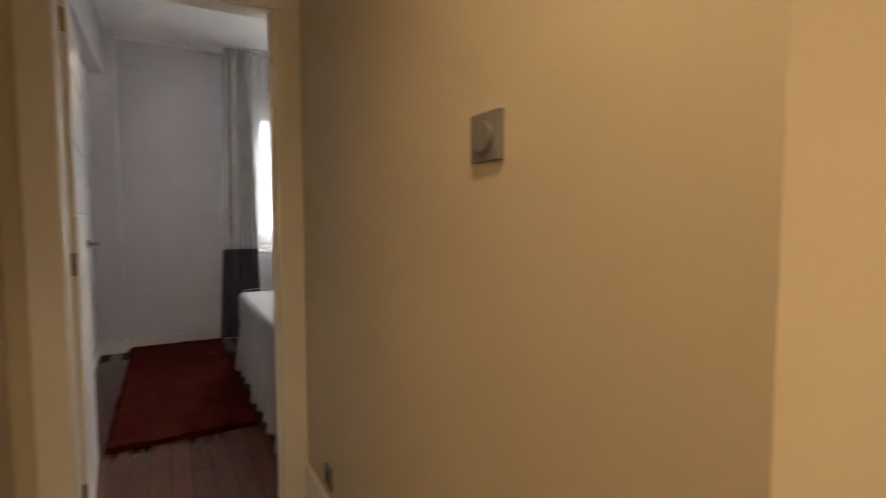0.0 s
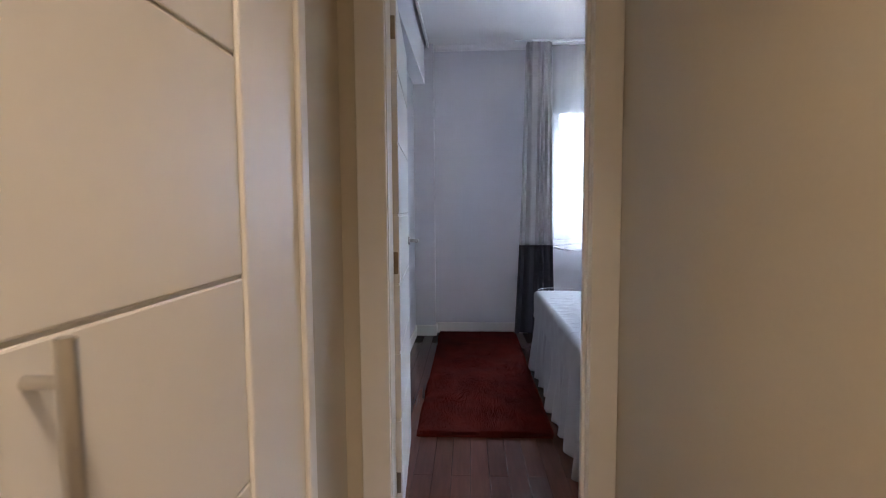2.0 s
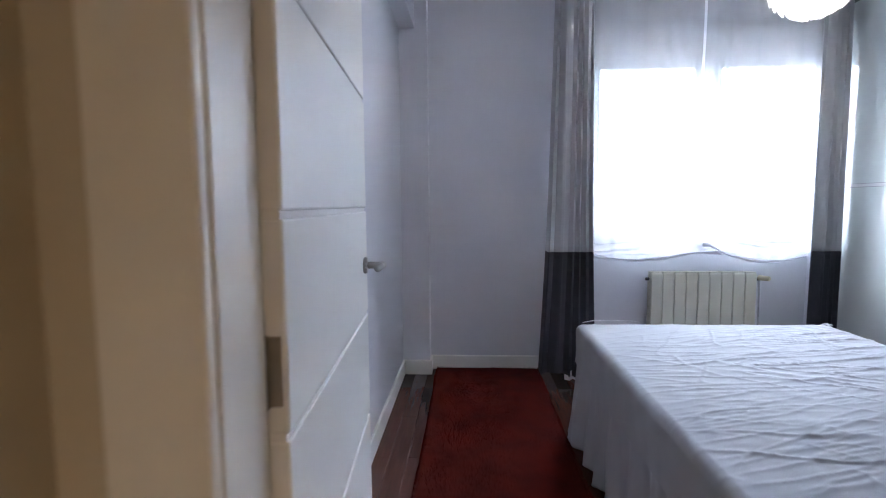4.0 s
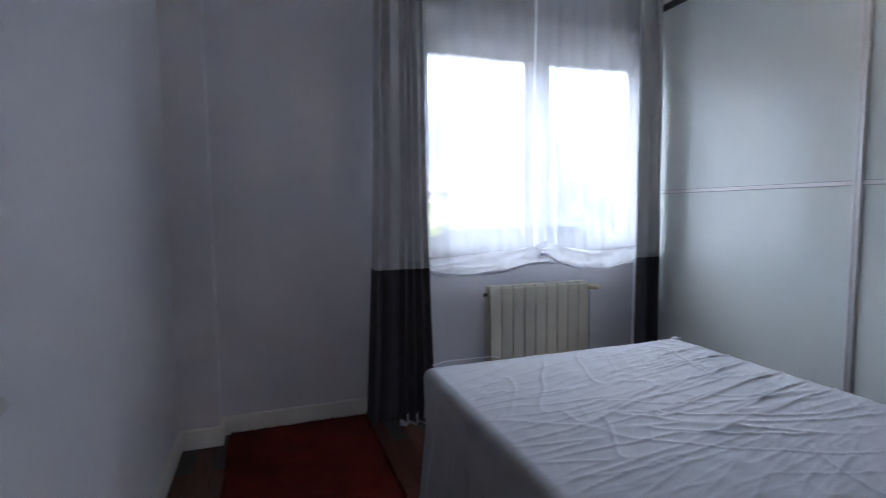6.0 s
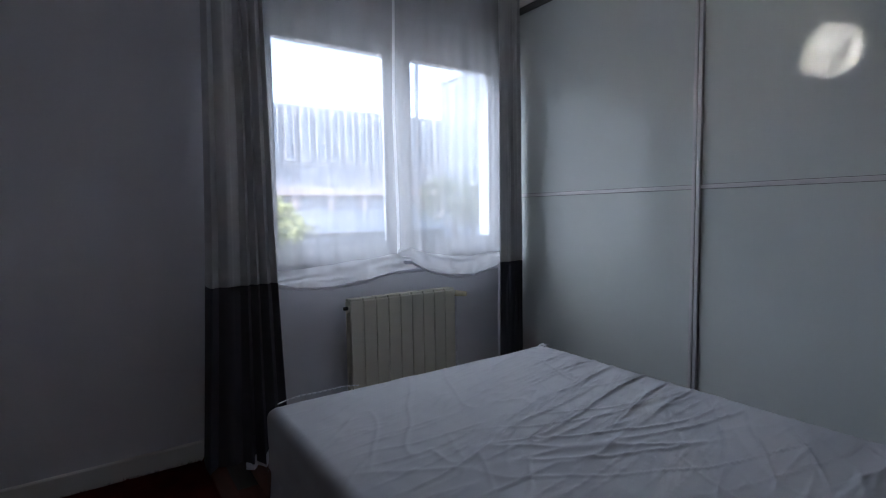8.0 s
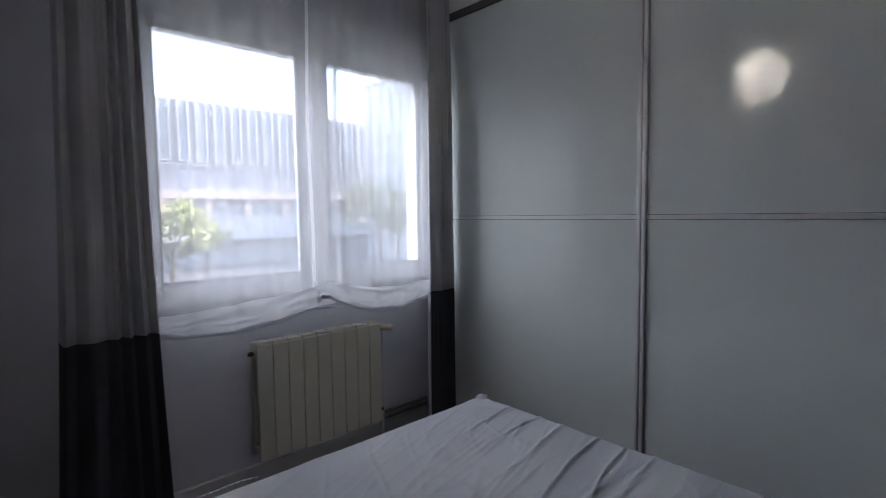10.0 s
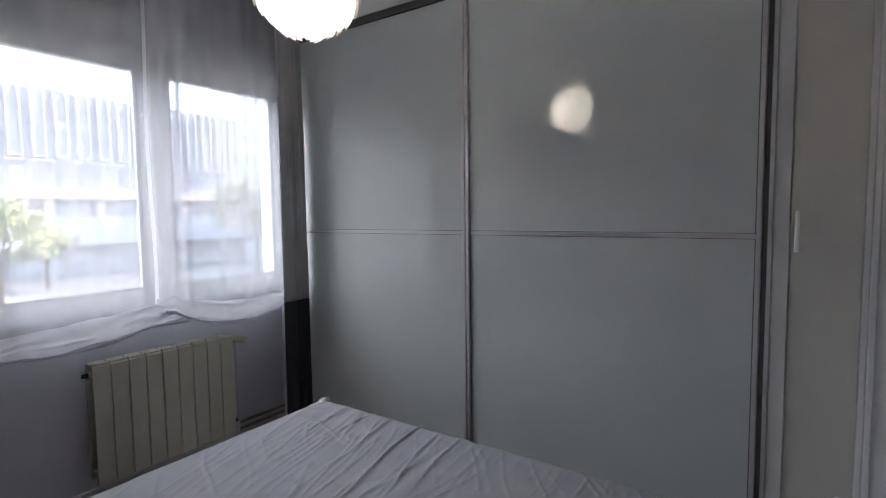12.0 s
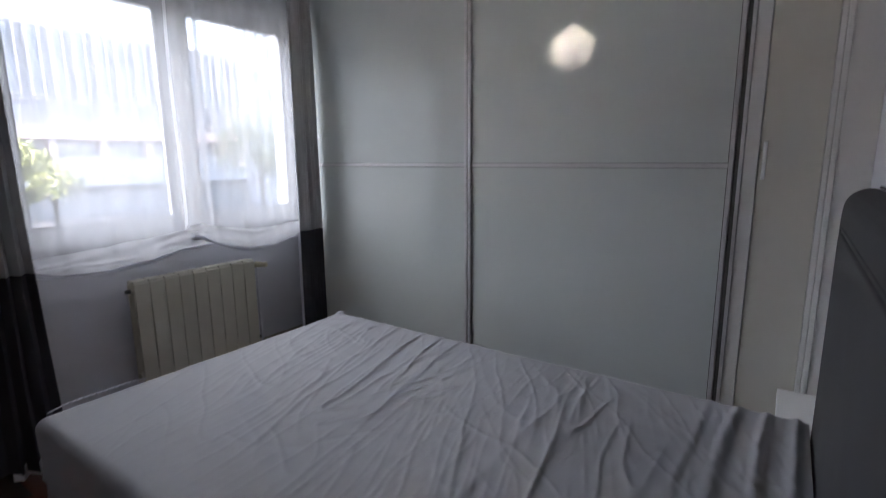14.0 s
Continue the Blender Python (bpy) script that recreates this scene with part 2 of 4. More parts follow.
corn = [(0, 2.775), (0, CEIL - 0.001), (-0.10, CEIL - 0.001), (-0.10, CEIL - 0.004), (-0.045, CEIL - 0.012), (-0.024, CEIL - 0.022), (-0.022, 2.779), (-0.018, 2.775)]
structure("cornice", profile([(WALL_Y + p, z) for p, z in corn], 'x', -0.088, 2.58), M_CEIL, "plain white cornice over the window wall", "cornice")
structure("trim_left", B(-0.1305 + 0.022, -0.0905, 0.10, WALL_Y - 0.03, 2.775, 2.93, bevel=0.003), M_CEIL, "white ceiling edge beside the shadow gap", "cornice")

base = [(0, 0.0), (0, 0.105), (-0.009, 0.105), (-0.014, 0.098), (-0.014, 0.0)]
structure("baseboard", profile([(WALL_Y + p, z) for p, z in base], 'x', -0.05, 2.66), M_TRIM, "white painted baseboard under the window", "baseboard")
structure("baseboard_left", profile([(LEFT_X - p, z) for p, z in base], 'y', 0.115, 3.08), M_TRIM, "white painted baseboard", "baseboard")
structure("baseboard_pilaster", profile([(3.095 + p, z) for p, z in base], 'x', LEFT_X + 0.001, -0.036), M_TRIM, "white painted baseboard round the pilaster", "baseboard")
structure("baseboard_pilaster_side", profile([(-0.05 - p, z) for p, z in base], 'y', 3.0955, WALL_Y - 0.015), M_TRIM, "white painted baseboard round the pilaster", "baseboard")

# hall
HR = 0.811
bm = B(HR, HR + 0.12, -1.881, -0.001, 0, 2.5)
structure("wall_hall_right", bm, M_HALL, "cream painted hall wall", "wall")
structure("wall_hall_turn", B(HR + 0.12, 2.4, -1.881, -1.761, 0, 2.5), M_HALL, "cream painted hall wall past the corner", "wall")
structure("wall_hall_far", B(2.4, 2.5, -4.3, -1.761, 0, 2.5), M_HALL, "plain hall wall", "wall")
structure("wall_hall_back", B(-0.6, 2.4, -4.3, -4.2, 0, 2.5), M_HALL, "plain hall wall", "wall")
structure("wall_hall_left", B(-0.6, -0.17, -0.82, -0.006, 0, 2.5), M_HALL, "cream painted hall wall beside the cupboard", "wall")
structure("wall_hall_left_rear", B(-0.6, -0.045, -4.2, -1.906, 0, 2.5), M_HALL, "plain hall wall", "wall")
structure("ceiling_hall", B(-0.6, 2.5, -4.3, -0.001, 2.5, 2.62), M_CEIL, "white hall ceiling", "ceiling")
hb = [(0, 0.0), (0, 0.15), (-0.008, 0.15), (-0.014, 0.14), (-0.014, 0.0)]
structure("baseboard_hall", profile([(HR + p, z) for p, z in hb], 'y', -1.881, -0.02), M_CREAM, "cream painted hall baseboard", "baseboard")
structure("baseboard_hall_left", profile([(-0.17 - p, z) for p, z in hb], 'y', -0.815, -0.01), M_CREAM, "cream painted hall baseboard", "baseboard")
structure("baseboard_hall_end", profile([(-0.006 + p, z) for p, z in hb], 'x', -0.155, -0.108), M_CREAM, "cream painted hall baseboard", "baseboard")

# ---- door frame and door ----
door_frame = thing("door_frame", (0.35, 0.05, 0), "cream painted door frame with a wide flat casing", "door frame", kind="structure")
part("jamb", B(-0.028, 0.0, -0.008, 0.096, 0, HEAD, bevel=0.002), M_CREAM, door_frame)
part("jamb", B(DW, DW + 0.028, -0.008, 0.098, 0, HEAD, bevel=0.002), M_CREAM, door_frame)
part("head", B(-0.028, DW + 0.028, -0.008, 0.098, HEAD, HEAD + 0.028, bevel=0.002), M_CREAM, door_frame)
part("door_stop", B(DW - 0.012, DW, 0.02, 0.055, 0, HEAD, bevel=0.002), M_CREAM, door_frame)
part("casing", B(-0.108, -0.003, -0.024, -0.0065, 0, HEAD + 0.003, bevel=0.004), M_CREAM, door_frame)
part("casing", B(DW + 0.003, HR - 0.001, -0.024, -0.0065, 0, HEAD + 0.003, bevel=0.004), M_CREAM, door_frame)
part("casing", B(-0.108, HR - 0.001, -0.024, -0.0065, HEAD + 0.004, HEAD + 0.105, bevel=0.004), M_CREAM, door_frame)
part("room_casing", B(DW + 0.003, DW + 0.095, 0.1005, 0.115, 0, HEAD + 0.003, bevel=0.004), M_TRIM, door_frame)
part("room_casing", B(-0.108, DW + 0.095, 0.1005, 0.115, HEAD + 0.004, HEAD + 0.1, bevel=0.004), M_TRIM, door_frame)

door = thing("door_1", (0.0, 0.10, 0.008), "white lacquered door with horizontal grooves, standing open", "door", kind="structure")
LX0, LX1, LY0, LY1 = -0.014, 0.022, 0.104, 0.812
part("core", B(LX0 + 0.003, LX1 - 0.004, LY0 + 0.001, LY1 - 0.001, 0.01, 2.018), M_WHITE, door)
cuts = [0.008, 0.155, 0.42, 0.688, 0.955, 1.218, 1.487, 1.755, 2.02]
for a, b in zip(cuts, cuts[1:]):
    part("panel", B(LX0, LX1, LY0, LY1, a + 0.0045, b - 0.0045, bevel=0.0035), M_WHITE, door)
for z in (0.166, 1.036, 1.907):
    h = part("hinge", R((-0.006, 0.0985, z - 0.045), (-0.006, 0.0985, z + 0.045), 0.007, 14, bevel=0.002), M_HINGE, door, "dull brass-toned steel hinge")
    part("hinge_leaf", B(-0.002, 0.016, 0.1005, 0.1037, z - 0.042, z + 0.042, bevel=0.001), M_HINGE, h)
hx, hy, hz = LX1, 0.752, 1.082
hd = part("door_handle", R((hx, hy, hz), (hx + 0.009, hy, hz), 0.0205, 32, bevel=0.002), M_LEVER, door, "satin steel lever handle")
door.rotation_euler = (0, 0, radians(4.0))
lever = R((hx + 0.008, hy, hz), (hx + 0.044, hy, hz), 0.0085, 20)
rod(lever, (hx + 0.046, hy + 0.008, hz), (hx + 0.042, hy - 0.080, hz + 0.002), 0.0088, 20, bevel=0.003)
part("lever", lever, M_LEVER, hd, smooth=True)

# ---- hall cupboard ----
CX = -0.03
cup = thing("hall_cupboard", (CX - 0.2, -1.4, 0), "cream built-in hall cupboard with grooved doors and bar pulls", "cupboard")
part("carcass", B(-0.55, CX - 0.022, -1.905, -0.825, 0, 2.499), M_CREAM, cup)
part("side_stile", B(CX - 0.021, CX - 0.002, -1.073, -0.821, 0, 2.498, bevel=0.003), M_CREAM, cup)
part("edge_bead", B(CX - 0.002, CX + 0.010, -0.867, -0.823, 0, 2.498, bevel=0.005), M_CREAM, cup)
part("inner_bead", B(CX - 0.005, CX + 0.006, -1.101, -1.075, 0, 2.498, bevel=0.005), M_CREAM, cup)
zc = [0.06, 0.245, 0.546, 0.847, 1.144, 1.446, 1.748, 2.05, 2.352, 2.49]
for y0, y1, py in ((-1.487, -1.095, -1.450), (-1.897, -1.491, -1.523)):
    d = part("cupboard_door", B(CX - 0.020, CX - 0.006, y0, y1, 0.06, 2.49), M_CREAM, cup)
    for a, b in zip(zc, zc[1:]):
        e = 0.0065 if y0 > -1.49 else 0.0
        part("panel", B(CX - 0.0055, CX + 0.0, y0 + 0.001, y1 - e, a + 0.0022, b - 0.0022, bevel=0.0028), M_CREAM, d)
    pull = R((0.002, py, 0.835), (0.002, py, 1.147), 0.0075, 24, bevel=0.001)
    part("bar_pull", pull, M_STEEL, d, "brushed steel bar pull", smooth=False)
    for z in (1.114, 0.887):
        rod_bm = R((CX, py, z), (0.0, py, z), 0.0055, 16)
        part("post", rod_bm, M_STEEL, d)

# ---- hall wall plates ----
dim = thing("dimmer_switch", (HR, -1.397, 1.347), "square silver dimmer switch with a round knob", "switch")
part("plate", B(HR - 0.012, HR - 0.0003, -1.442, -1.352, 1.304, 1.390, bevel=0.003), M_SWITCH, dim)
part("bezel", R((HR - 0.0118, -1.397, 1.347), (HR - 0.0135, -1.397, 1.347), 0.031, 36), M_SOCKET, dim)
part("knob", R((HR - 0.0134, -1.397, 1.347), (HR - 0.019, -1.397, 1.347), 0.029, 36, r2=0.028, bevel=0.002), M_SWITCH, dim)
sock = thing("wall_socket", (HR, -0.35, 0.245), "small grey square wall socket", "socket")
part("plate", B(HR - 0.010, HR - 0.0003, -0.392, -0.312, 0.203, 0.283, bevel=0.003), M_SOCKET, sock)
part("insert", R((HR - 0.0098, -0.352, 0.243), (HR - 0.013, -0.352, 0.243), 0.022, 28), M_DARKMETAL, sock)

# fittings for the unseen spots, added to go with their light
for place, power in SPOTS:
    spot = thing("ceiling_spot", place, "round steel ceiling spotlight with a warm bulb, added out of view", "ceiling light", "hall spots")
    part("rim", R((place[0], place[1], 2.499), (place[0], place[1], 2.485), 0.05, 28, bevel=0.004), M_STEEL, spot)
    part("bulb", R((place[0], place[1], 2.484), (place[0], place[1], 2.470), 0.03, 24, bevel=0.004), M_HALLBULB, spot)

# ---- window ----
win = thing("window_1", (1.87, WALL_Y, WZ0), "white plastic double window with a roller shutter box", "window", kind="structure")
FY0, FY1 = WALL_Y - 0.015, WALL_Y + 0.055
SHZ = 2.24          # underside of the shutter box
fr = part("window_frame", B(WX0, WX0 + 0.05, FY0, FY1, WZ0, SHZ, bevel=0.004), M_PVC, win)
part("window_frame", B(WX1 - 0.04, WX1, FY0, FY1, WZ0, SHZ, bevel=0.004), M_PVC, win)
part("window_frame", B(WX0 + 0.05, WX1 - 0.04, FY0, FY1, WZ0, WZ0 + 0.04, bevel=0.004), M_PVC, win)
part("window_frame", B(WX0 + 0.05, WX1 - 0.04, FY0, FY1, SHZ - 0.035, SHZ, bevel=0.004), M_PVC, win)
box_ob = part("shutter_box", B(WX0, WX1, FY0 - 0.03, FY1 + 0.1, SHZ + 0.002, WZ1 - 0.002, bevel=0.006), M_PVC, win)
part("shadow_gap", B(WX0 + 0.004, WX1 - 0.004, FY0 - 0.0315, FY0 - 0.029, SHZ + 0.026, SHZ + 0.034), M_GASKET, box_ob, "dark joint under the lid")
part("shadow_gap", B(WX0 + 0.05, WX1 - 0.045, FY0 - 0.0145, FY0 - 0.0125, SHZ - 0.018, SHZ - 0.011), M_GASKET, win, "dark joint over the sashes")
part("lid_lip", B(WX0 + 0.01, WX1 - 0.01, FY0 - 0.040, FY0 - 0.0305, SHZ + 0.008, SHZ + 0.024, bevel=0.003), M_PVC, box_ob)
part("box_cornice", B(WX0 - 0.004, WX1 + 0.0, FY0 - 0.044, FY0 - 0.0305, WZ1 - 0.028, WZ1 - 0.004, bevel=0.004), M_PVC, box_ob)
part("box_lid", B(WX0 + 0.02, WX1 - 0.02, FY0 - 0.036, FY0 - 0.031, SHZ + 0.035, WZ1 - 0.03, bevel=0.002), M_PVC, box_ob)
part("window_sill", B(WX0 - 0.03, WX1, WALL_Y - 0.05, WALL_Y - 0.001, WZ0 - 0.03, WZ0 - 0.002, bevel=0.006), M_PVC, win)
GZ0, GZ1 = 1.058, 2.172
for x0, x1 in ((1.10, 1.898), (1.902, 2.66)):
    ga, gb = (1.150, 1.820) if x0 < 1.5 else (1.980, 2.633)
    s = bmesh.new()
    box(s, x0, ga, FY0 - 0.012, FY0 + 0.05, WZ0 + 0.025, SHZ - 0.02, bevel=0.005)
    box(s, gb, x1, FY0 - 0.012, FY0 + 0.05, WZ0 + 0.025, SHZ - 0.02, bevel=0.005)
    box(s, ga, gb, FY0 - 0.010, FY0 + 0.048, WZ0 + 0.025, GZ0, bevel=0.004)
    box(s, ga, gb, FY0 - 0.010, FY0 + 0.048, GZ1, SHZ - 0.02, bevel=0.004)
    so = part("sash", s, M_PVC, win)
    pane = part("pane", B(ga - 0.004, gb + 0.004, FY0 + 0.018, FY0 + 0.024, GZ0 - 0.004, GZ1 + 0.004), M_GLASS, so)
    pane.visible_shadow = False
    for a, b, c, d in ((ga, gb, GZ0, GZ0 + 0.006), (ga, gb, GZ1 - 0.006, GZ1), (ga, ga + 0.006, GZ0 + 0.0065, GZ1 - 0.0065), (gb - 0.006, gb, GZ0 + 0.0065, GZ1 - 0.0065)):
        part("gasket", B(a, b, FY0 - 0.0125, FY0 + 0.017, c, d), M_GASKET, so, "grey rubber gasket")
latch = part("window_handle", B(1.888, 1.912, FY0 - 0.026, FY0 - 0.012, 1.50, 1.58, bevel=0.004), M_PVC, win)
part("lever", B(1.893, 1.907, FY0 - 0.045, FY0 - 0.027, 1.42, 1.55, bevel=0.005), M_PVC, latch)
sh = part("shutter", B(WX0 + 0.055, WX1 - 0.045, FY1 + 0.02, FY1 + 0.032, 2.175, SHZ - 0.002), M_PVC, win, "rolled-up white slatted shutter edge")


# ---- voile curtains ----
def voile(x0, x1, y0, low, ripple, label):
    t = thing("voile_curtain", ((x0 + x1) / 2, y0, 0.85), label, "curtain", "voile curtains")
    def fn(u, v):
        x = x0 + (x1 - x0) * u
        z = 2.76 + (low(u) - 2.76) * v
        w = 0.008 * math.sin(u * ripple + 1.3) + 0.004 * math.sin(u * ripple * 2.3)
        g = max(0.0, v - 0.86) / 0.14
        w -= 0.030 * g * math.sin(math.pi * u) * (1.3 - 0.6 * g)
        return (x + 0.006 * math.sin(9 * v + 5 * u), y0 + w, z)
    part("voile_panel", sheet(fn, 60, 60), M_SHEER, t, smooth=True)
    def swag(u, v):
        # the tied-up lower end, doubled over and sagging in slanting folds
        p = Vector(fn(u, 1.0))
        deep = 0.35 + 0.65 * math.sin(math.pi * u) ** 0.6
        h = 0.125 * deep * (1 - v)
        c = u - 0.5
        fold = math.sin(12 * v + 20 * c * abs(c) + 5.0 * noise.noise(Vector((u * 5, v * 2, x0)))) * (0.6 + noise.noise(Vector((u * 6, v * 3, x0 + 4))))
        y = p.y - 0.006 - 0.020 * math.sin(math.pi * min(1, v + 0.05)) * deep + 0.005 * fold
        return (p.x, y, p.z + h + 0.006 * noise.noise(Vector((u * 11, v * 3, 2.0))))
    part("swag", sheet(swag, 90, 26), M_SWAG, t, "doubled-over sagging folds of voile", smooth=True)
    def hem(u, v):
        p = Vector(fn(u, 1.0))
        a = 2 * math.pi * v
        r = 0.009 + 0.003 * math.sin(13 * u + x0)
        return (p.x, p.y - 0.006 + r * math.cos(a), p.z + r * 1.1 * math.sin(a))
    part("hem", sheet(hem, 60, 8), M_SHEERHEM, t, "gathered thicker white hem", smooth=True)
    for e in (0, 1):
        def edge(u, v, e=e):
            q = Vector(fn(abs(e - u * 0.022), v * 0.985))
            return (q.x, q.y - 0.003, q.z)
        part("side_hem", sheet(edge, 2, 40), M_SWAG, t, smooth=True)
    return t


voile(1.022, 1.955, 3.045, lambda u: 0.898 - 0.055 * math.sin(math.pi * min(1, 1.25 * u) ** 0.8) ** 0.9 - 0.012 * u, 26, "sheer white voile curtain tied up in a swag")
voile(1.775, 2.648, 3.022, lambda u: 0.945 - 0.095 * math.sin(math.pi * min(1, max(0, u - 0.10) / 0.88) ** 0.9) ** 0.9 - 0.035 * u, 26, "sheer white voile curtain overlapping its neighbour, tied up")


# ---- drapes ----
def drape(x0, x1, yc, amp, folds, flare, shift, label):
    t = thing("drape", ((x0 + x1) / 2, yc, 0.05), label, "curtain", "drapes")
    SEAM, TOP, LOW = 0.905, 2.755, 0.055
    def at(u, z):
        k = (TOP - z) / (TOP - LOW)
        grow = (0.72 + 0.28 * k if flare else 0.96 + 0.04 * k) + flare * max(0.0, k - 0.55) ** 1.5
        mid = (x0 + x1) / 2 + shift * k
        warp = 0.05 * math.sin(7.3 * u + 1.0) + 0.10 * noise.noise(Vector((u * 2.2, k * 1.1, folds)))
        ph = (u + warp) * folds * math.pi
        hump = (1 - (1 - abs(math.sin(ph))) ** 1.6)
        big = 0.7 + 0.6 * noise.noise(Vector((u * 3.1, k * 0.5, folds + 5)))
        y = yc - amp * (0.75 + 0.25 * k) * (2 * hump - 1) * big + 0.004 * noise.noise(Vector((u * 14, k * 5, 3.0)))
        x = mid + (u - 0.5) * (x1 - x0) * grow + 0.010 * math.sin(2 * ph) * (0.6 + 0.4 * k)
        return (x, y, z)
    up = part("upper_cloth", sheet(lambda u, v: at(u, TOP + (SEAM - TOP) * v), 160, 40), M_CURT_UP, t, "silver grey satin", smooth=True)
    lo = part("lower_cloth", sheet(lambda u, v: at(u, SEAM + (LOW + 0.02 * math.sin(6 * u) - SEAM) * v), 160, 26), M_CURT_LO, t, "dark slate satin", smooth=True)
    tape = part("heading_tape", sheet(lambda u, v: (Vector(at(u, TOP - 0.06 * v)) + Vector((0, -0.004, 0))), 110, 2), M_CURT_UP, t, smooth=True)
    lin = part("lining", sheet(lambda u, v: (Vector(at(0.45 + 0.53 * u, 0.085 + (0.020 - 0.085) * v)) + Vector((0.006, 0.006, 0))), 60, 6), M_SHEERHEM, t, "white lining showing below the hem", smooth=True)
    if flare:
        for name, za, zb, m in (("upper_return", TOP, SEAM, M_CURT_UP), ("lower_return", SEAM, LOW + 0.004, M_CURT_LO)):
            def back(u, v, za=za, zb=zb):
                z = za + (zb - za) * v
                p = Vector(at(0.0, z))
                return (p.x - 0.012 * math.sin(math.pi * u) + 0.02 * u, p.y + (3.17 - p.y) * u, z)
            part(name, sheet(back, 10, 24), m, t, "edge of the cloth turned back to the wall", smooth=True)
    else:
        part("lining_edge", sheet(lambda u, v: (Vector(at(0.05 * u, 0.90 - 0.83 * v)) + Vector((-0.014 + 0.012 * u, 0.006, 0))), 4, 30), M_SHEERHEM, t, "white lining turned out along the edge", smooth=True)
    for o in (up, lo):
        thick(o, 0.003)
    return t


drape(0.772, 1.086, 2.935, 0.034, 5, 0.55, -0.03, "floor-length silver grey drape with a dark slate lower band")
drape(2.458, 2.652, 2.935, 0.030, 4, 0.0, 0.0, "narrow silver grey drape with a dark slate lower band")
rail = thing("curtain_rail", (1.75, 3.05, 2.77), "white double curtain rail under the ceiling", "curtain rail")
part("rail", B(0.70, 2.664, 2.915, 2.940, 2.757, 2.772, bevel=0.003), M_PVC, rail)
part("rail", B(0.98, 2.668, 3.015, 3.045, 2.762, 2.774, bevel=0.003), M_PVC, rail)

# ---- radiator ----
rad = thing("radiator", (1.87, 3.13, 0.12), "cream enamelled radiator of nine columns on the wall", "radiator")
RX0, RX1, RZ0, RZ1, RY = 1.508, 2.228, 0.165, 0.748, 3.085
step = (RX1 - RX0) / 9
for i in range(9):
    a = RX0 + i * step
    c = bmesh.new()
    box(c, a + 0.0015, a + step - 0.0015, RY, RY + 0.012, RZ0, RZ1 - 0.012, bevel=0.005)
    box(c, a + 0.030, a + step - 0.030, RY + 0.011, RY + 0.085, RZ0 + 0.02, RZ1 - 0.02, bevel=0.004)
    box(c, a + 0.004, a + step - 0.004, RY + 0.075, RY + 0.087, RZ0 + 0.01, RZ1 - 0.02, bevel=0.004)
    box(c, a + 0.004, a + step - 0.004, RY + 0.010, RY + 0.030, RZ1 - 0.016, RZ1, bevel=0.004)
    box(c, a + 0.004, a + step - 0.004, RY + 0.048, RY + 0.080, RZ1 - 0.018, RZ1 - 0.003, bevel=0.004)
    rod(c, (a, RY + 0.045, RZ1 - 0.06), (a + step, RY + 0.045, RZ1 - 0.06), 0.019, 14)
    rod(c, (a, RY + 0.045, RZ0 + 0.05), (a + step, RY + 0.045, RZ0 + 0.05), 0.019, 14)
    part("column", c, M_RAD, rad)
bl = part("bleed_valve", R((RX0 - 0.022, RY + 0.045, RZ1 - 0.055), (RX0 + 0.002, RY + 0.045, RZ1 - 0.055), 0.011, 14), M_DARKMETAL, rad)
part("key", R((RX0 - 0.028, RY + 0.035, RZ1 - 0.055), (RX0 - 0.014, RY + 0.015, RZ1 - 0.052), 0.005, 10), M_DARKMETAL, bl)
vb = part("valve_body", R((RX1, RY + 0.045, RZ1 - 0.055), (RX1 + 0.04, RY + 0.045, RZ1 - 0.055), 0.012, 16), M_DARKMETAL, rad)
part("valve_head", R((RX1 + 0.030, RY + 0.040, RZ1 - 0.045), (RX1 + 0.066, RY - 0.03, RZ1 - 0.045), 0.019, 24, r2=0.016, bevel=0.004), M_VALVE, vb, "yellowed plastic valve knob")
lv = part("return_valve", R((RX1, RY + 0.045, RZ0 + 0.05), (RX1 + 0.035, RY + 0.045, RZ0 + 0.05), 0.011, 14), M_DARKMETAL, rad)
part("pipe", R((RX1 + 0.03, RY + 0.045, RZ0 + 0.05), (RX1 + 0.03, RY + 0.045, 0.0), 0.008, 12), M_RAD, lv)
part("pipe", R((RX1 + 0.052, RY + 0.06, RZ1 - 0.055), (RX1 + 0.052, RY + 0.06, 0.0), 0.008, 12), M_ROOM, rad)

for z in (0.125, 0.165):
    part("pipe", R((RX1 + 0.03, 3.188, z), (2.655, 3.188, z), 0.009, 12), M_HINGE, rad, "dark painted heating pipe along the wall")

# ---- wardrobe ----
WXF = 2.68
ward = thing("wardrobe", (3.0, 1.75, 0), "built-in wardrobe with grey-green glass sliding doors in aluminium", "wardrobe")
part("carcass", B(WXF + 0.06, 3.315, 0.50, WALL_Y - 0.002, 0.0, 2.52), M_TRIM, ward)
part("plinth", B(WXF + 0.005, WXF + 0.058, 0.50, WALL_Y - 0.015, 0.0, 0.06, bevel=0.002), M_ALU, ward)
part("top_track", B(WXF - 0.012, WXF + 0.058, 0.495, 3.17, 2.482, 2.520, bevel=0.002), M_DARKTRACK, ward)


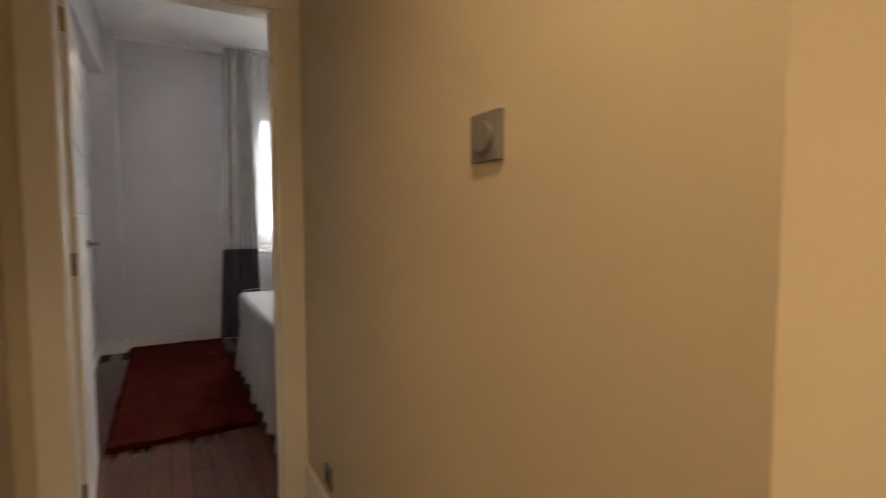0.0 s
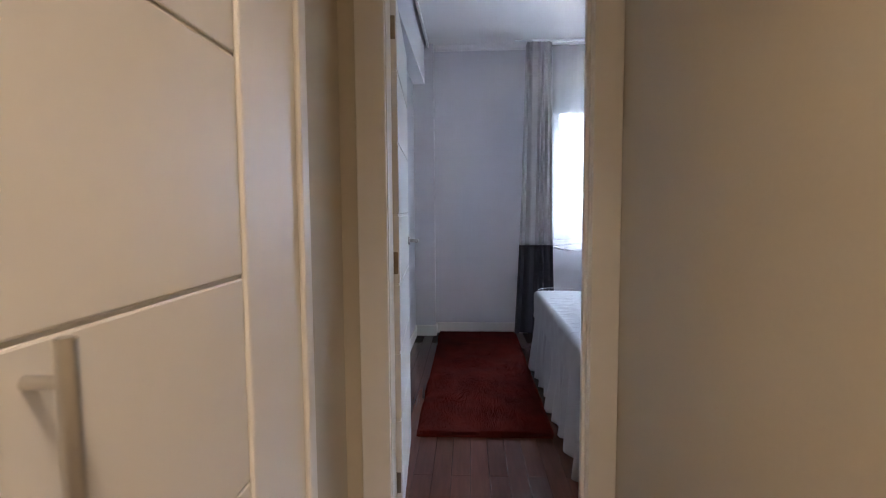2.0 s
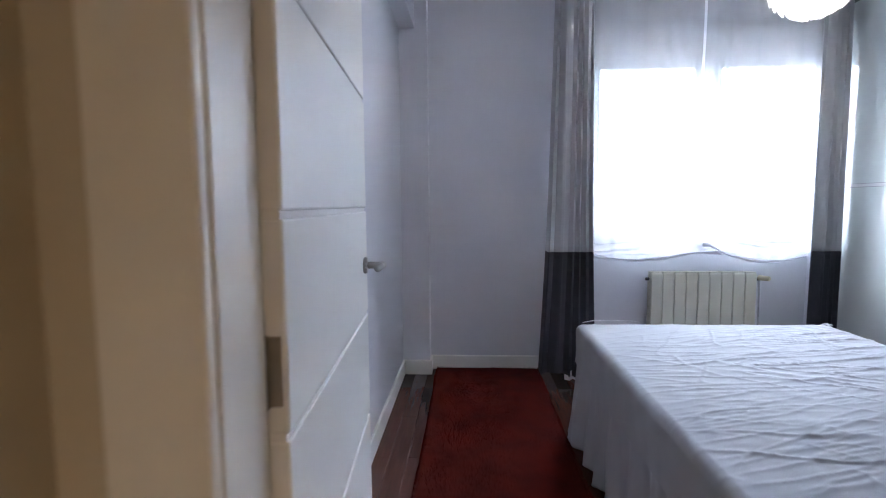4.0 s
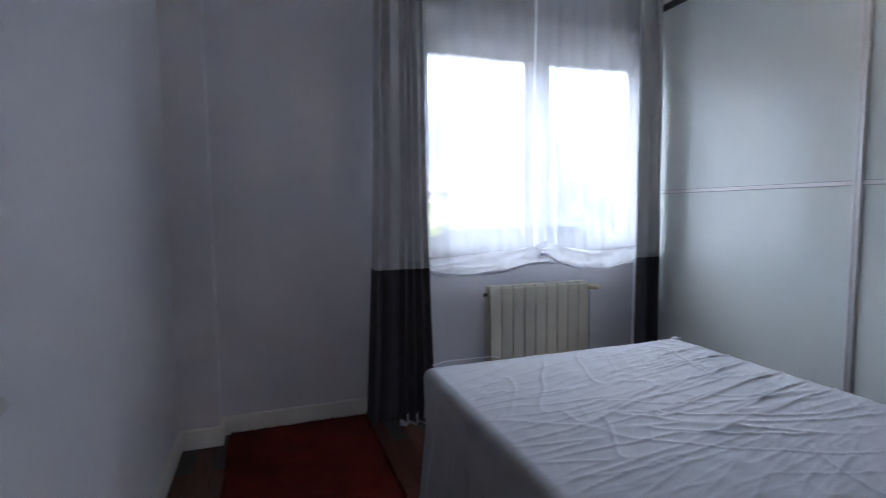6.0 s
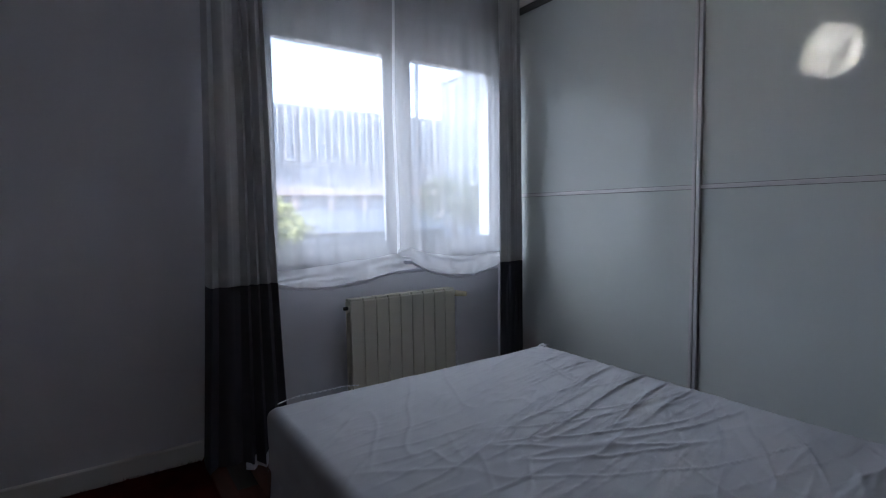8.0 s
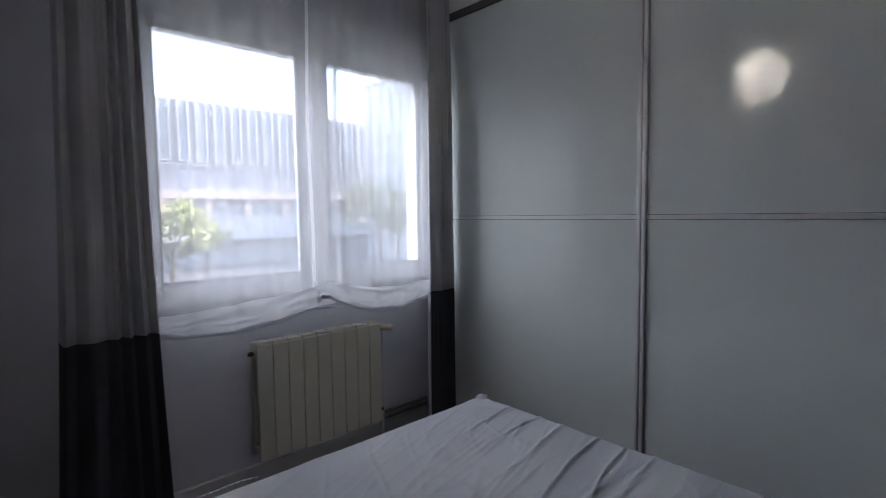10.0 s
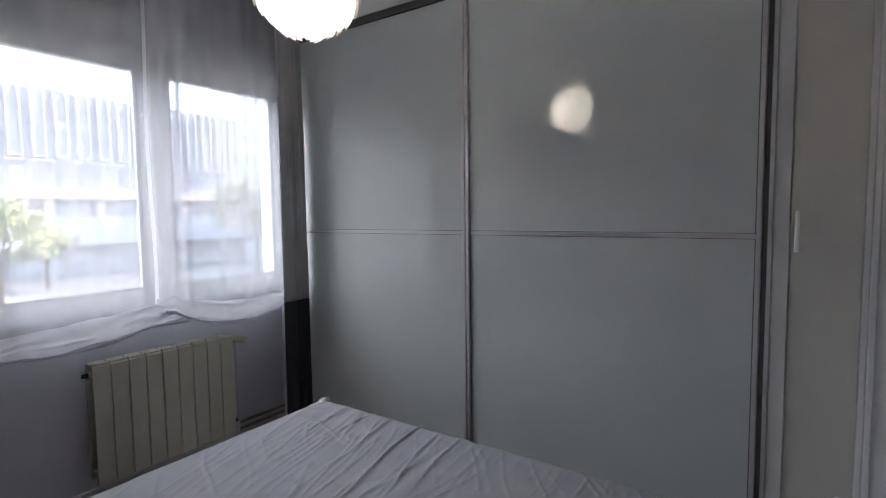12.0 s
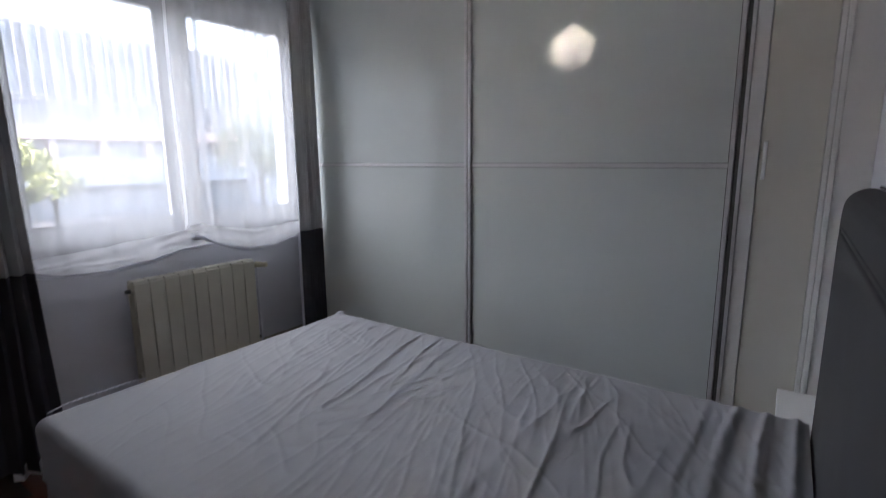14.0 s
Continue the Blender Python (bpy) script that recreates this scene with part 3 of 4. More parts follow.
def sliding(y0, y1, x):
    d = part("sliding_door", B(x + 0.004, x + 0.018, y0 + 0.01, y1 - 0.01, 0.07, 2.48), M_DARKTRACK, ward)
    part("glass_panel", B(x - 0.001, x + 0.0035, y0 + 0.021, y1 - 0.021, 0.085, 1.3165), M_GLASSDOOR, d, "glossy grey-green lacquered glass")
    part("glass_panel", B(x - 0.001, x + 0.0035, y0 + 0.021, y1 - 0.021, 1.3395, 2.478), M_GLASSDOOR, d, "glossy grey-green lacquered glass")
    part("rail", B(x - 0.008, x + 0.004, y0 + 0.018, y1 - 0.018, 1.3185, 1.3375, bevel=0.002), M_ALU, d)
    for ya, yb in ((y0, y0 + 0.0175), (y1 - 0.0175, y1)):
        s = B(x - 0.014, x + 0.018, ya, yb, 0.065, 2.480, bevel=0.003)
        part("stile", s, M_ALU, d)


sliding(0.530, 1.772, WXF)
sliding(1.776, 3.16, WXF)
part("end_stile", B(WXF - 0.020, WXF + 0.058, 0.498, 0.512, 0.0, 2.481, bevel=0.002), M_ALU, ward)
part("end_stile", B(WXF - 0.010, WXF + 0.05, 0.5125, 0.528, 0.0, 2.481, bevel=0.002), M_DARKTRACK, ward)
hd_pts = [(WXF + 0.058, 2.5205), (WXF + 0.058, 2.808), (WXF - 0.085, 2.808), (WXF - 0.085, 2.770), (WXF - 0.060, 2.755), (WXF - 0.058, 2.690), (WXF - 0.040, 2.680), (WXF - 0.040, 2.610), (WXF - 0.022, 2.600), (WXF - 0.020, 2.5205)]
structure("trim_wardrobe", profile(hd_pts, 'y', 0.112, WALL_Y - 0.12), M_TRIM, "stepped white moulding over the wardrobe", "moulding")

# narrow white cupboard beside the wardrobe
nc = thing("narrow_cupboard", (2.9, 0.33, 0), "narrow white built-in cupboard door beside the wardrobe", "cupboard")
part("post", B(WXF - 0.010, WXF + 0.3, 0.448, 0.496, 0, 2.519, bevel=0.003), M_TRIM, nc)
part("carcass", B(WXF + 0.02, 3.31, 0.12, 0.446, 0, 2.519), M_TRIM, nc)
nd = part("cupboard_door", B(WXF - 0.002, WXF + 0.018, 0.246, 0.445, 0.08, 2.50, bevel=0.002), M_LAMINATE, nc)
hn = part("handle", B(WXF - 0.036, WXF - 0.022, 0.420, 0.434, 1.275, 1.421, bevel=0.005, seg=3), M_CHROME, nd, "small bright metal bar handle")
for z in (1.30, 1.396):
    part("post", B(WXF - 0.0225, WXF - 0.0025, 0.423, 0.431, z - 0.005, z + 0.005), M_CHROME, hn)
part("moulding", B(WXF - 0.008, WXF + 0.02, 0.226, 0.244, 0, 2.519, bevel=0.004), M_TRIM, nc)
part("moulding", B(WXF - 0.014, WXF + 0.02, 0.206, 0.225, 0, 2.519, bevel=0.005), M_TRIM, nc)
part("side_panel", B(WXF - 0.006, WXF + 0.02, 0.1005, 0.205, 0, 2.519, bevel=0.002), M_TRIM, nc)

# ---- bed ----
BX0, BX1, BY0, BY1, BZ = 0.795, 2.068, 0.225, 2.165, 0.609
bed = thing("bed", ((BX0 + BX1) / 2, 1.2, 0), "double bed with a creased grey fitted sheet and a gathered valance", "bed")


def crease(x, y, turn, across, along, sharp, seed):
    """Thin raised folds that run along one direction."""
    c, n = math.cos(turn), math.sin(turn)
    u, v = x * c + y * n, -x * n + y * c
    bend = 0.35 * noise.noise(Vector((u * 2.1, v * 1.3, seed))) + 0.035 * noise.noise(Vector((u * 5.3, v * 6.1, seed + 2.0)))
    k = 1 - abs(noise.noise(Vector((u * across + bend * 3, v * along, seed + 4.0))))
    mask = max(0.0, 0.25 + 1.1 * noise.noise(Vector((u * 2.6, v * 1.1, seed + 9.0))))
    return max(0.0, k) ** sharp * mask


def wrinkle(x, y):
    """Creases of a loosely pulled sheet, most of them running across the bed."""
    edge = min(x - BX0, BX1 - x, BY1 - y)
    calm = min(1.0, max(edge, 0) / 0.10)
    across = math.pi / 2
    loose = min(1.0, max(0.0, (x - BX0) * 0.9 + (BY1 - y) * 0.55 - 0.15))
    w = 0.0066 * crease(x, y, across + 0.12, 9.0, 1.1, 22, 1.0)
    w += 0.0054 * crease(x, y, across + 0.45, 9.0, 1.2, 26, 11.0)
    w += 0.0048 * crease(x, y, across - 0.28, 9.0, 1.2, 26, 23.0)
    w += 0.0042 * crease(x, y, across + 0.85, 7.0, 1.6, 30, 37.0)
    w += 0.0042 * crease(x, y, across + 0.05, 18.0, 1.9, 12, 71.0)
    w += 0.0036 * crease(x, y, across + 0.30, 25.0, 2.2, 12, 83.0)
    w *= 0.8 + 0.7 * loose
    slack = math.exp(-((x - 1.72) / 0.33) ** 2 - ((y - 0.88) / 0.24) ** 2)
    w += 0.016 * slack * crease(x, y, across + 0.22, 9.5, 1.0, 12, 91.0)
    w += 0.007 * slack * crease(x, y, across + 0.75, 9.0, 2.0, 12, 97.0)
    near_head = max(0.0, 1 - (y - BY0) / 0.30)
    fold = 0.5 + 0.5 * math.sin(2 * math.pi * (y * 13.0 + 0.45 * noise.noise(Vector((x * 2.0, y * 5.0, 51.0))) + 0.5 * x))
    w += 0.017 * near_head ** 0.6 * fold ** 3 * min(1.0, max(0.0, (x - 1.15) / 0.6))
    corner = math.exp(-((x - BX1) / 0.22) ** 2 - ((y - BY1) / 0.28) ** 2)
    w += 0.010 * corner * crease(x, y, 0.75, 11.0, 1.2, 8, 61.0)
    soft = 0.006 * noise.noise(Vector((x * 2.6, y * 2.2, 5.0))) + 0.0012 * noise.noise(Vector((x * 15, y * 11, 1.0)))
    return w * (0.45 + 0.55 * calm) + soft * calm


def mattress_top(u, v):
    # u across, v along; the rim rolls over the side
    m = 0.10
    du = max(0.0, m - u, u - (1 - m)) / m
    dv = max(0.0, v - (1 - m)) / m
    W, L = BX1 - BX0, BY1 - BY0
    r = 0.035
    def run(s, d, a, b):
        if d <= 0:
            t = (s - m) / (1 - 2 * m)
            return a + r + t * (b - a - 2 * r), 0.0
        out = min(d * 2, 1.0)
        ang = out * math.pi / 2
        off = r * math.sin(ang)
        drop = r * (1 - math.cos(ang)) + max(0.0, d * 2 - 1) * 0.17
        return (a + r - off if s < 0.5 else b - r + off), drop
    x, dx = run(u, du, BX0, BX1)
    if dv > 0:
        y, dy = run(v, dv, BY0, BY1)
    else:
        y, dy = BY0 + v / (1 - m) * (BY1 - r - BY0), 0.0
    drop = max(dx, dy) if min(dx, dy) < 1e-6 else (dx ** 2 + dy ** 2) ** 0.5
    drop = min(drop, 0.225)
    z = BZ - 0.006 - drop
    k = max(0.0, 1 - drop / 0.12)
    z += wrinkle(x, y) * k
    side = min(1, drop / 0.06)
    bulge = 0.006 * noise.noise(Vector((x * 9, y * 9, z * 14))) * side
    return (x + bulge, y + bulge, z)


part("fitted_sheet", sheet(mattress_top, 260, 400), M_SHEET, bed, "creased pale grey cotton sheet", smooth=True)
part("mattress", B(BX0 + 0.03, BX1 - 0.03, BY0 + 0.01, BY1 - 0.03, 0.33, 0.55, bevel=0.03), M_SHEET, bed)
part("bed_base", B(BX0 + 0.04, BX1 - 0.04, BY0, BY1 - 0.04, 0.14, 0.325, bevel=0.006), M_SKIRT, bed)
for x in (BX0 + 0.12, BX1 - 0.12):
    for y in (BY0 + 0.1, BY1 - 0.12):
        part("leg", R((x, y, 0.0), (x, y, 0.14), 0.03, 16), M_DARKMETAL, bed)
for t in ((BX1 - 0.02, BY1 - 0.03),):
    def knot(u, v, t=t):
        a, b = u * 2 * math.pi, (v - 0.5) * math.pi
        rr = 0.022 * (1 + 0.35 * math.sin(3 * a + 4 * b))
        return (t[0] + rr * math.cos(a) * math.cos(b), t[1] + rr * math.sin(a) * math.cos(b), BZ - 0.010 + 0.014 * math.sin(b))
    part("sheet_corner", sheet(knot, 22, 12), M_SHEET, bed, "bunched corner of the sheet", smooth=True)


cord = bmesh.new()
for i in range(16):
    q = []
    for j in (i, i + 1):
        k = j / 16
        q.append((BX0 + 0.03 + 0.29 * k, BY1 - 0.022 - 0.012 * math.sin(math.pi * k), BZ + 0.002 + 0.016 * math.sin(math.pi * k) + 0.003 * math.sin(9 * k)))
    rod(cord, q[0], q[1], 0.0022, 8)
part("elastic_cord", cord, M_SHEERHEM, bed, "loose white cord at the foot corner", smooth=True)


def valance(a, b, out, folds):
    """Gathered cloth from under the mattress to the floor."""
    a, b, out = Vector(a), Vector(b), Vector(out)
    def fn(u, v):
        p = a.lerp(b, u)
        ph = folds * 2 * math.pi * (u + 0.018 * math.sin(17 * u))
        f = math.sin(ph) + 0.35 * math.sin(2.3 * ph + 2 * v) + 1.1 * noise.noise(Vector((u * 9, v * 1.5, folds)))
        d = 0.004 + 0.022 * v ** 1.2 + f * (0.003 + 0.018 * v ** 0.8)
        corner = max(0.0, (u - 0.86) / 0.14) if out.x < 0 else 0.0
        q = p + out * (d + 0.040 * corner * v)
        return (q.x, q.y, 0.415 - (0.40 - 0.012 * math.sin(ph * 0.5)) * v)
    return thick(part("valance", sheet(fn, 260, 24), M_SKIRT, bed, "gathered grey valance reaching the floor", smooth=True), 0.002)


valance((BX0 + 0.012, BY0 + 0.01, 0), (BX0 + 0.012, BY1 + 0.005, 0), (-1, 0, 0), 10)
valance((BX0 + 0.01, BY1 + 0.005, 0), (BX1 + 0.01, BY1 + 0.005, 0), (0, 1, 0), 7)
valance((BX1 + 0.005, BY1 + 0.005, 0), (BX1 + 0.005, BY0 + 0.01, 0), (1, 0, 0), 10)

# ---- headboard ----
HX0, HX1, HZ = 0.775, 2.13, 1.285
hb_t = thing("headboard", (1.45, 0.16, 0), "charcoal upholstered headboard with a padded border", "headboard")


def rounded(x0, x1, z0, z1, y0, y1, r, bev):
    """A padded slab: its outline shrinks in steps round both rims."""
    def outline(i):
        q = max(r - i, 0.012)
        a0, a1, zt = x0 + i, x1 - i, z1 - i
        pts = [(a0, z0)] + [(a0 + q - q * math.cos(a * math.pi / 16), zt - q + q * math.sin(a * math.pi / 16)) for a in range(9)]
        return pts + [(a1 - q + q * math.sin(a * math.pi / 16), zt - q + q * math.cos(a * math.pi / 16)) for a in range(9)] + [(a1, z0)]
    bm = bmesh.new()
    steps = [a * math.pi / 16 for a in range(9)]
    prof = [(bev * (1 - math.sin(a)), y0 + bev * (1 - math.cos(a))) for a in steps] + [(bev * (1 - math.cos(a)), y1 - bev * (1 - math.sin(a))) for a in steps]
    rings = [[bm.verts.new((x, y, z)) for x, z in outline(i)] for i, y in prof]
    n = len(rings[0])
    for p, q in zip(rings, rings[1:]):
        for i in range(n):
            bm.faces.new((p[i], p[(i + 1) % n], q[(i + 1) % n], q[i]))
    bm.faces.new(rings[0]), bm.faces.new(rings[-1][::-1])
    bmesh.ops.remove_doubles(bm, verts=bm.verts, dist=0.0002)
    return bm


part("border", rounded(HX0, HX1, 0.06, HZ, 0.112, 0.214, 0.11, 0.050), M_LEATHER, hb_t, smooth=False)
part("inset_panel", rounded(HX0 + 0.11, HX1 - 0.11, 0.30, HZ - 0.115, 0.190, 0.2195, 0.03, 0.007), M_LEATHER, hb_t)
pip = bmesh.new()
for a, b in (((HX0 + 0.10, 0.2125, 0.3), (HX0 + 0.10, 0.2125, HZ - 0.105)), ((HX1 - 0.10, 0.2125, 0.3), (HX1 - 0.10, 0.2125, HZ - 0.105)), ((HX0 + 0.10, 0.2125, HZ - 0.105), (HX1 - 0.10, 0.2125, HZ - 0.105))):
    rod(pip, a, b, 0.004, 10)
part("piping", pip, M_LEATHER, hb_t)
part("seam", R((HX0 + 0.06, 0.140, HZ + 0.0005), (HX1 - 0.06, 0.140, HZ + 0.0005), 0.004, 10), M_LEATHER, hb_t)
for x in (HX0 + 0.08, HX1 - 0.08):
    part("leg", B(x - 0.02, x + 0.02, 0.13, 0.17, 0.0, 0.062), M_DARKMETAL, hb_t)

# ---- bedside table ----
ns = thing("bedside_table", (2.36, 0.21, 0), "small white bedside table beside the bed", "bedside table")
part("top", B(2.20, 2.585, 0.118, 0.302, 0.450, 0.475, bevel=0.003), M_WHITE, ns)
part("side_panel", B(2.205, 2.223, 0.122, 0.295, 0.0, 0.449, bevel=0.002), M_WHITE, ns)
part("side_panel", B(2.562, 2.580, 0.122, 0.295, 0.0, 0.449, bevel=0.002), M_WHITE, ns)
part("drawer_front", B(2.225, 2.560, 0.275, 0.292, 0.27, 0.445, bevel=0.002), M_WHITE, ns)
part("shelf", B(2.225, 2.560, 0.124, 0.290, 0.10, 0.118, bevel=0.002), M_WHITE, ns)

# ---- pendant lamp ----
pl = thing("pendant_lamp", LAMP, "white pendant lamp of overlapping wavy plastic strips, lit", "pendant lamp")
LR = 0.153
NS = 11
for k in range(NS):
    def fn(u, v, k=k):
        ph = 2 * math.pi * u
        lat = 0.06 + 0.262 * k + 0.44 * v
        swing = 0.30 * math.sin(min(lat, math.pi)) ** 0.7 * math.cos(6 * ph + 0.25 * math.sin(1.7 * k)) + 0.03 * math.sin(11 * ph + k)
        th = min(max(lat + swing, 0.06), math.pi - 0.02)
        rr = LR * (0.77 + 0.26 * v ** 1.3) * (1 + 0.05 * v * math.cos(6 * ph + 0.25 * math.sin(1.7 * k)))
        return (LAMP[0] + rr * math.sin(th) * math.cos(ph + 0.5), LAMP[1] + rr * math.sin(th) * math.sin(ph + 0.5), LAMP[2] + 0.97 * rr * math.cos(th))
    thick(part("strip", sheet(fn, 144, 8), M_SHADE, pl, smooth=True), 0.0012)
bulb = bmesh.new()
bmesh.ops.create_uvsphere(bulb, u_segments=20, v_segments=12, radius=0.032, matrix=Matrix.Translation(LAMP))
bo = part("bulb", bulb, M_BULB, pl, smooth=True)
bo.visible_shadow = False
part("socket", R((LAMP[0], LAMP[1], LAMP[2] + 0.03), (LAMP[0], LAMP[1], LAMP[2] + 0.09), 0.018, 18), M_PVC, pl)
part("cord", R((LAMP[0], LAMP[1], LAMP[2] + 0.09), (LAMP[0], LAMP[1], CEIL - 0.03), 0.003, 10), M_PVC, pl)
part("canopy", R((LAMP[0], LAMP[1], CEIL - 0.035), (LAMP[0], LAMP[1], CEIL - 0.0005), 0.03, 24, r2=0.05), M_PVC, pl)

# ---- rug ----
RGX0, RGX1, RGY0, RGY1 = -0.005, 0.735, 0.862, 3.19
rug = thing("rug", ((RGX0 + RGX1) / 2, 1.95, 0), "long deep red shaggy bedside rug on the parquet", "rug")
part("backing", B(RGX0, RGX1, RGY0, RGY1, 0.001, 0.009, bevel=0.002), M_RUG, rug)
def rug_top(u, v):
    x, y = RGX0 + (RGX1 - RGX0) * u, RGY0 + (RGY1 - RGY0) * v
    e = min(u, 1 - u) * (RGX1 - RGX0), min(v, 1 - v) * (RGY1 - RGY0)
    h = 0.010 + 0.012 * min(1.0, min(e) / 0.018) ** 0.5
    wob = 0.004 * noise.noise(Vector((x * 30, y * 30, 0.5)))
    return (x + wob, y + 0.004 * noise.noise(Vector((x * 33, y * 28, 7.5))), h + 0.0012 * noise.noise(Vector((x * 17.3, y * 14.1, 2.0))) + 0.0007 * noise.noise(Vector((x * 71.7, y * 63.3, 4.0))))


part("rug_face", sheet(rug_top, 110, 330), M_RUG, rug, "soft tufted red wool surface", smooth=True)
tg = random.Random(4)
vs, fs = [], []
for i in range(26000):
    x, y = tg.uniform(RGX0, RGX1), tg.uniform(RGY0, RGY1)
    if i % 6 == 0:
        y = RGY0 + abs(tg.gauss(0, 0.01))
    elif i % 6 == 1:
        x = RGX0 if i % 12 == 1 else RGX1
    drift = 5 * noise.noise(Vector((x * 3.0, y * 2.2, 6.0)))
    a = drift + tg.uniform(-0.7, 0.7)
    lean, w, h = tg.uniform(0.004, 0.014), tg.uniform(0.0018, 0.0032), tg.uniform(0.006, 0.012)
    dx, dy = math.cos(a), math.sin(a)
    b = len(vs)
    vs += [(x - dy * w, y + dx * w, 0.014), (x + dy * w, y - dx * w, 0.014), (x + dx * lean, y + dy * lean, 0.020 + h)]
    fs.append((b, b + 1, b + 2))
tuft_me = bpy.data.meshes.new("shag")
tuft_me.from_pydata([(x - ORIGIN[rug.name].x, y - ORIGIN[rug.name].y, z) for x, y, z in vs], [], fs)
tuft_me.materials.append(M_RUG)
shag = new("shag", tuft_me)
shag.parent = rug
shag["kind"] = "stuff"

# ---- outdoors ----
GZ = -4.2
# street colour is lightened to bounce daylight up and stand in for haze
M_GROUND = surf("lightened_street", (0.22, 0.22, 0.22), 0.9, var=0.2, scale=0.2, fine=4)
M_PAVE = surf("pavement_concrete", (0.27, 0.265, 0.26), 0.9, var=0.1, scale=0.4, fine=6)
# facade and leaf colours are lightened, with distance haze put into them
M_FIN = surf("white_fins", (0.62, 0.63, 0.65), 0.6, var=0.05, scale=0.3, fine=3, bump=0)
M_FACADE = surf("grey_facade", (0.40, 0.42, 0.46), 0.7, var=0.08, scale=0.2, fine=2, bump=0)
M_PINK = surf("pink_render", (0.58, 0.49, 0.48), 0.8, var=0.06, scale=0.3, fine=3, bump=0)
M_TOWER = surf("pale_tower", (0.55, 0.55, 0.57), 0.8, var=0.06, scale=0.2, fine=2, bump=0)
# panes paled: sky reflection and distance haze are put into the colour
M_HAZEWIN = surf("hazed_panes", (0.33, 0.36, 0.40), 0.2, var=0.3, scale=0.3, fine=1, bump=0)
M_BRICK = surf("orange_brick", (0.42, 0.17, 0.09), 0.85, var=0.12, scale=0.5, fine=5, bump=0)
M_BARK = surf("bark", (0.10, 0.075, 0.05), 0.9, var=0.3, scale=6, fine=30, bump=0.4, dist=0.01)
M_BAY = surf("bay_panel", (0.46, 0.50, 0.56), 0.6, var=0.06, scale=0.3, fine=3, bump=0)
M_LEAF = surf("leaves", (0.19, 0.22, 0.075), 0.6, var=0.4, scale=0.8, fine=6, bump=0, each=0.25)

structure("ground", B(-1500, 1500, 4.0, 2500, GZ - 1, GZ), M_GROUND, "pale grey street and ground, lightened for bounce and haze", "ground")
structure("pavement", B(-80, 90, 30, 57, GZ, GZ + 0.15, bevel=0.03), M_PAVE, "pale concrete pavement across the street", "pavement")

office = thing("office_building", (10, 66, GZ), "long office block with white fins and a pink podium", "building")
OY = 60.0
part("wall", B(-14, 46, OY + 0.6, OY + 14, 4.15, 13.9), M_FACADE, office)
part("roof", B(-14.3, 46.3, OY + 0.5, OY + 14.3, 13.9, 14.2), M_FACADE, office)
part("sill_band", B(-14.2, 46.2, OY + 0.35, OY + 0.59, 7.05, 7.3), M_FIN, office)
for k in range(31):
    x = -12.85 + k * 1.902
    bay = part("bay", B(x - 0.45, x + 0.45, OY + 0.35, OY + 0.59, 7.62, 13.7), M_BAY, office)
    for sx in (x - 0.56, x + 0.45):
        part("fin", B(sx, sx + 0.11, OY, OY + 0.59, 7.45, 13.9), M_FIN, bay)
    part("bay_foot", B(x - 0.449, x + 0.449, OY + 0.02, OY + 0.59, 7.46, 7.615), M_FIN, bay)
    for z0 in (8.2, 11.3):
        part("window", B(x - 0.34, x + 0.34, OY + 0.26, OY + 0.345, z0, z0 + 1.75), M_HAZEWIN if (k * 7 + int(z0)) % 5 else M_BAY, bay)
        part("window_rail", B(x - 0.335, x + 0.335, OY + 0.20, OY + 0.255, z0 + (0.45 if (k * 5 + int(z0)) % 3 else 0.8), z0 + (0.55 if (k * 5 + int(z0)) % 3 else 0.9)), M_FIN, office)
    part("window", B(x - 0.42, x + 0.42, OY + 0.50, OY + 0.597, 4.75, 6.55), M_HAZEWIN if k % 4 else M_BAY, office)
    part("window_rail", B(x - 0.42, x + 0.42, OY + 0.46, OY + 0.499, 5.25, 5.36), M_FIN, office)
# podium and terrace walls take paler materials in place of haze over their shade
part("podium_wall", B(-14, 46, OY + 0.2, OY + 14, GZ, 4.14), M_FIN, office)
part("podium_beam", B(-14, 46, OY - 1.0, OY + 1.55, 3.4, 4.12), M_PINK, office)
for k in range(13):
    part("podium_column", B(-11.9 + k * 4.45, -11.2 + k * 4.45, OY - 0.9, OY - 0.2, GZ + 0.15, 3.4), M_PINK, office)
part("terrace_wall", B(-14, 46, OY - 2.4, OY - 2.0, GZ + 0.1, 1.4), M_TOWER, office)
part("terrace_rail", B(-14, 46, OY - 2.45, OY - 1.95, 1.4, 1.55), M_FIN, office)
part("canopy_band", B(-14, 46, OY - 4.6, OY - 2.45, -1.1, 0.4), M_FIN, office)

tower = thing("apartment_tower", (46, 44, GZ), "pale apartment tower with rows of small windows", "building")
part("wall", B(38, 54, 8, 55.4, GZ, 17.6), M_TOWER, tower)
part("roof", B(37.8, 54.2, 7.8, 55.6, 17.6, 18.1), M_FIN, tower)
for r in range(8):
    for c in range(10):
        z = 14.9 - r * 2.4
        y = 53.95 - c * 2.0
        w = part("window", B(37.93, 38.02, y, y + 0.85, z, z + 1.25), M_HAZEWIN, tower)
        part("window_sill", B(37.86, 37.925, y - 0.05, y + 0.9, z - 0.1, z - 0.01), M_FIN, w)

brick_house = thing("brick_apartment_house", (-32, 55, GZ), "orange brick apartment house with a tiled roof", "building")
part("wall", B(-50, -19, 50, 64, GZ, 9.0), M_PINK, brick_house)
part("roof", profile([(49.2, 9.0), (64.8, 9.0), (57, 12.5)], 'x', -50.5, -18.5), M_BRICK, brick_house)
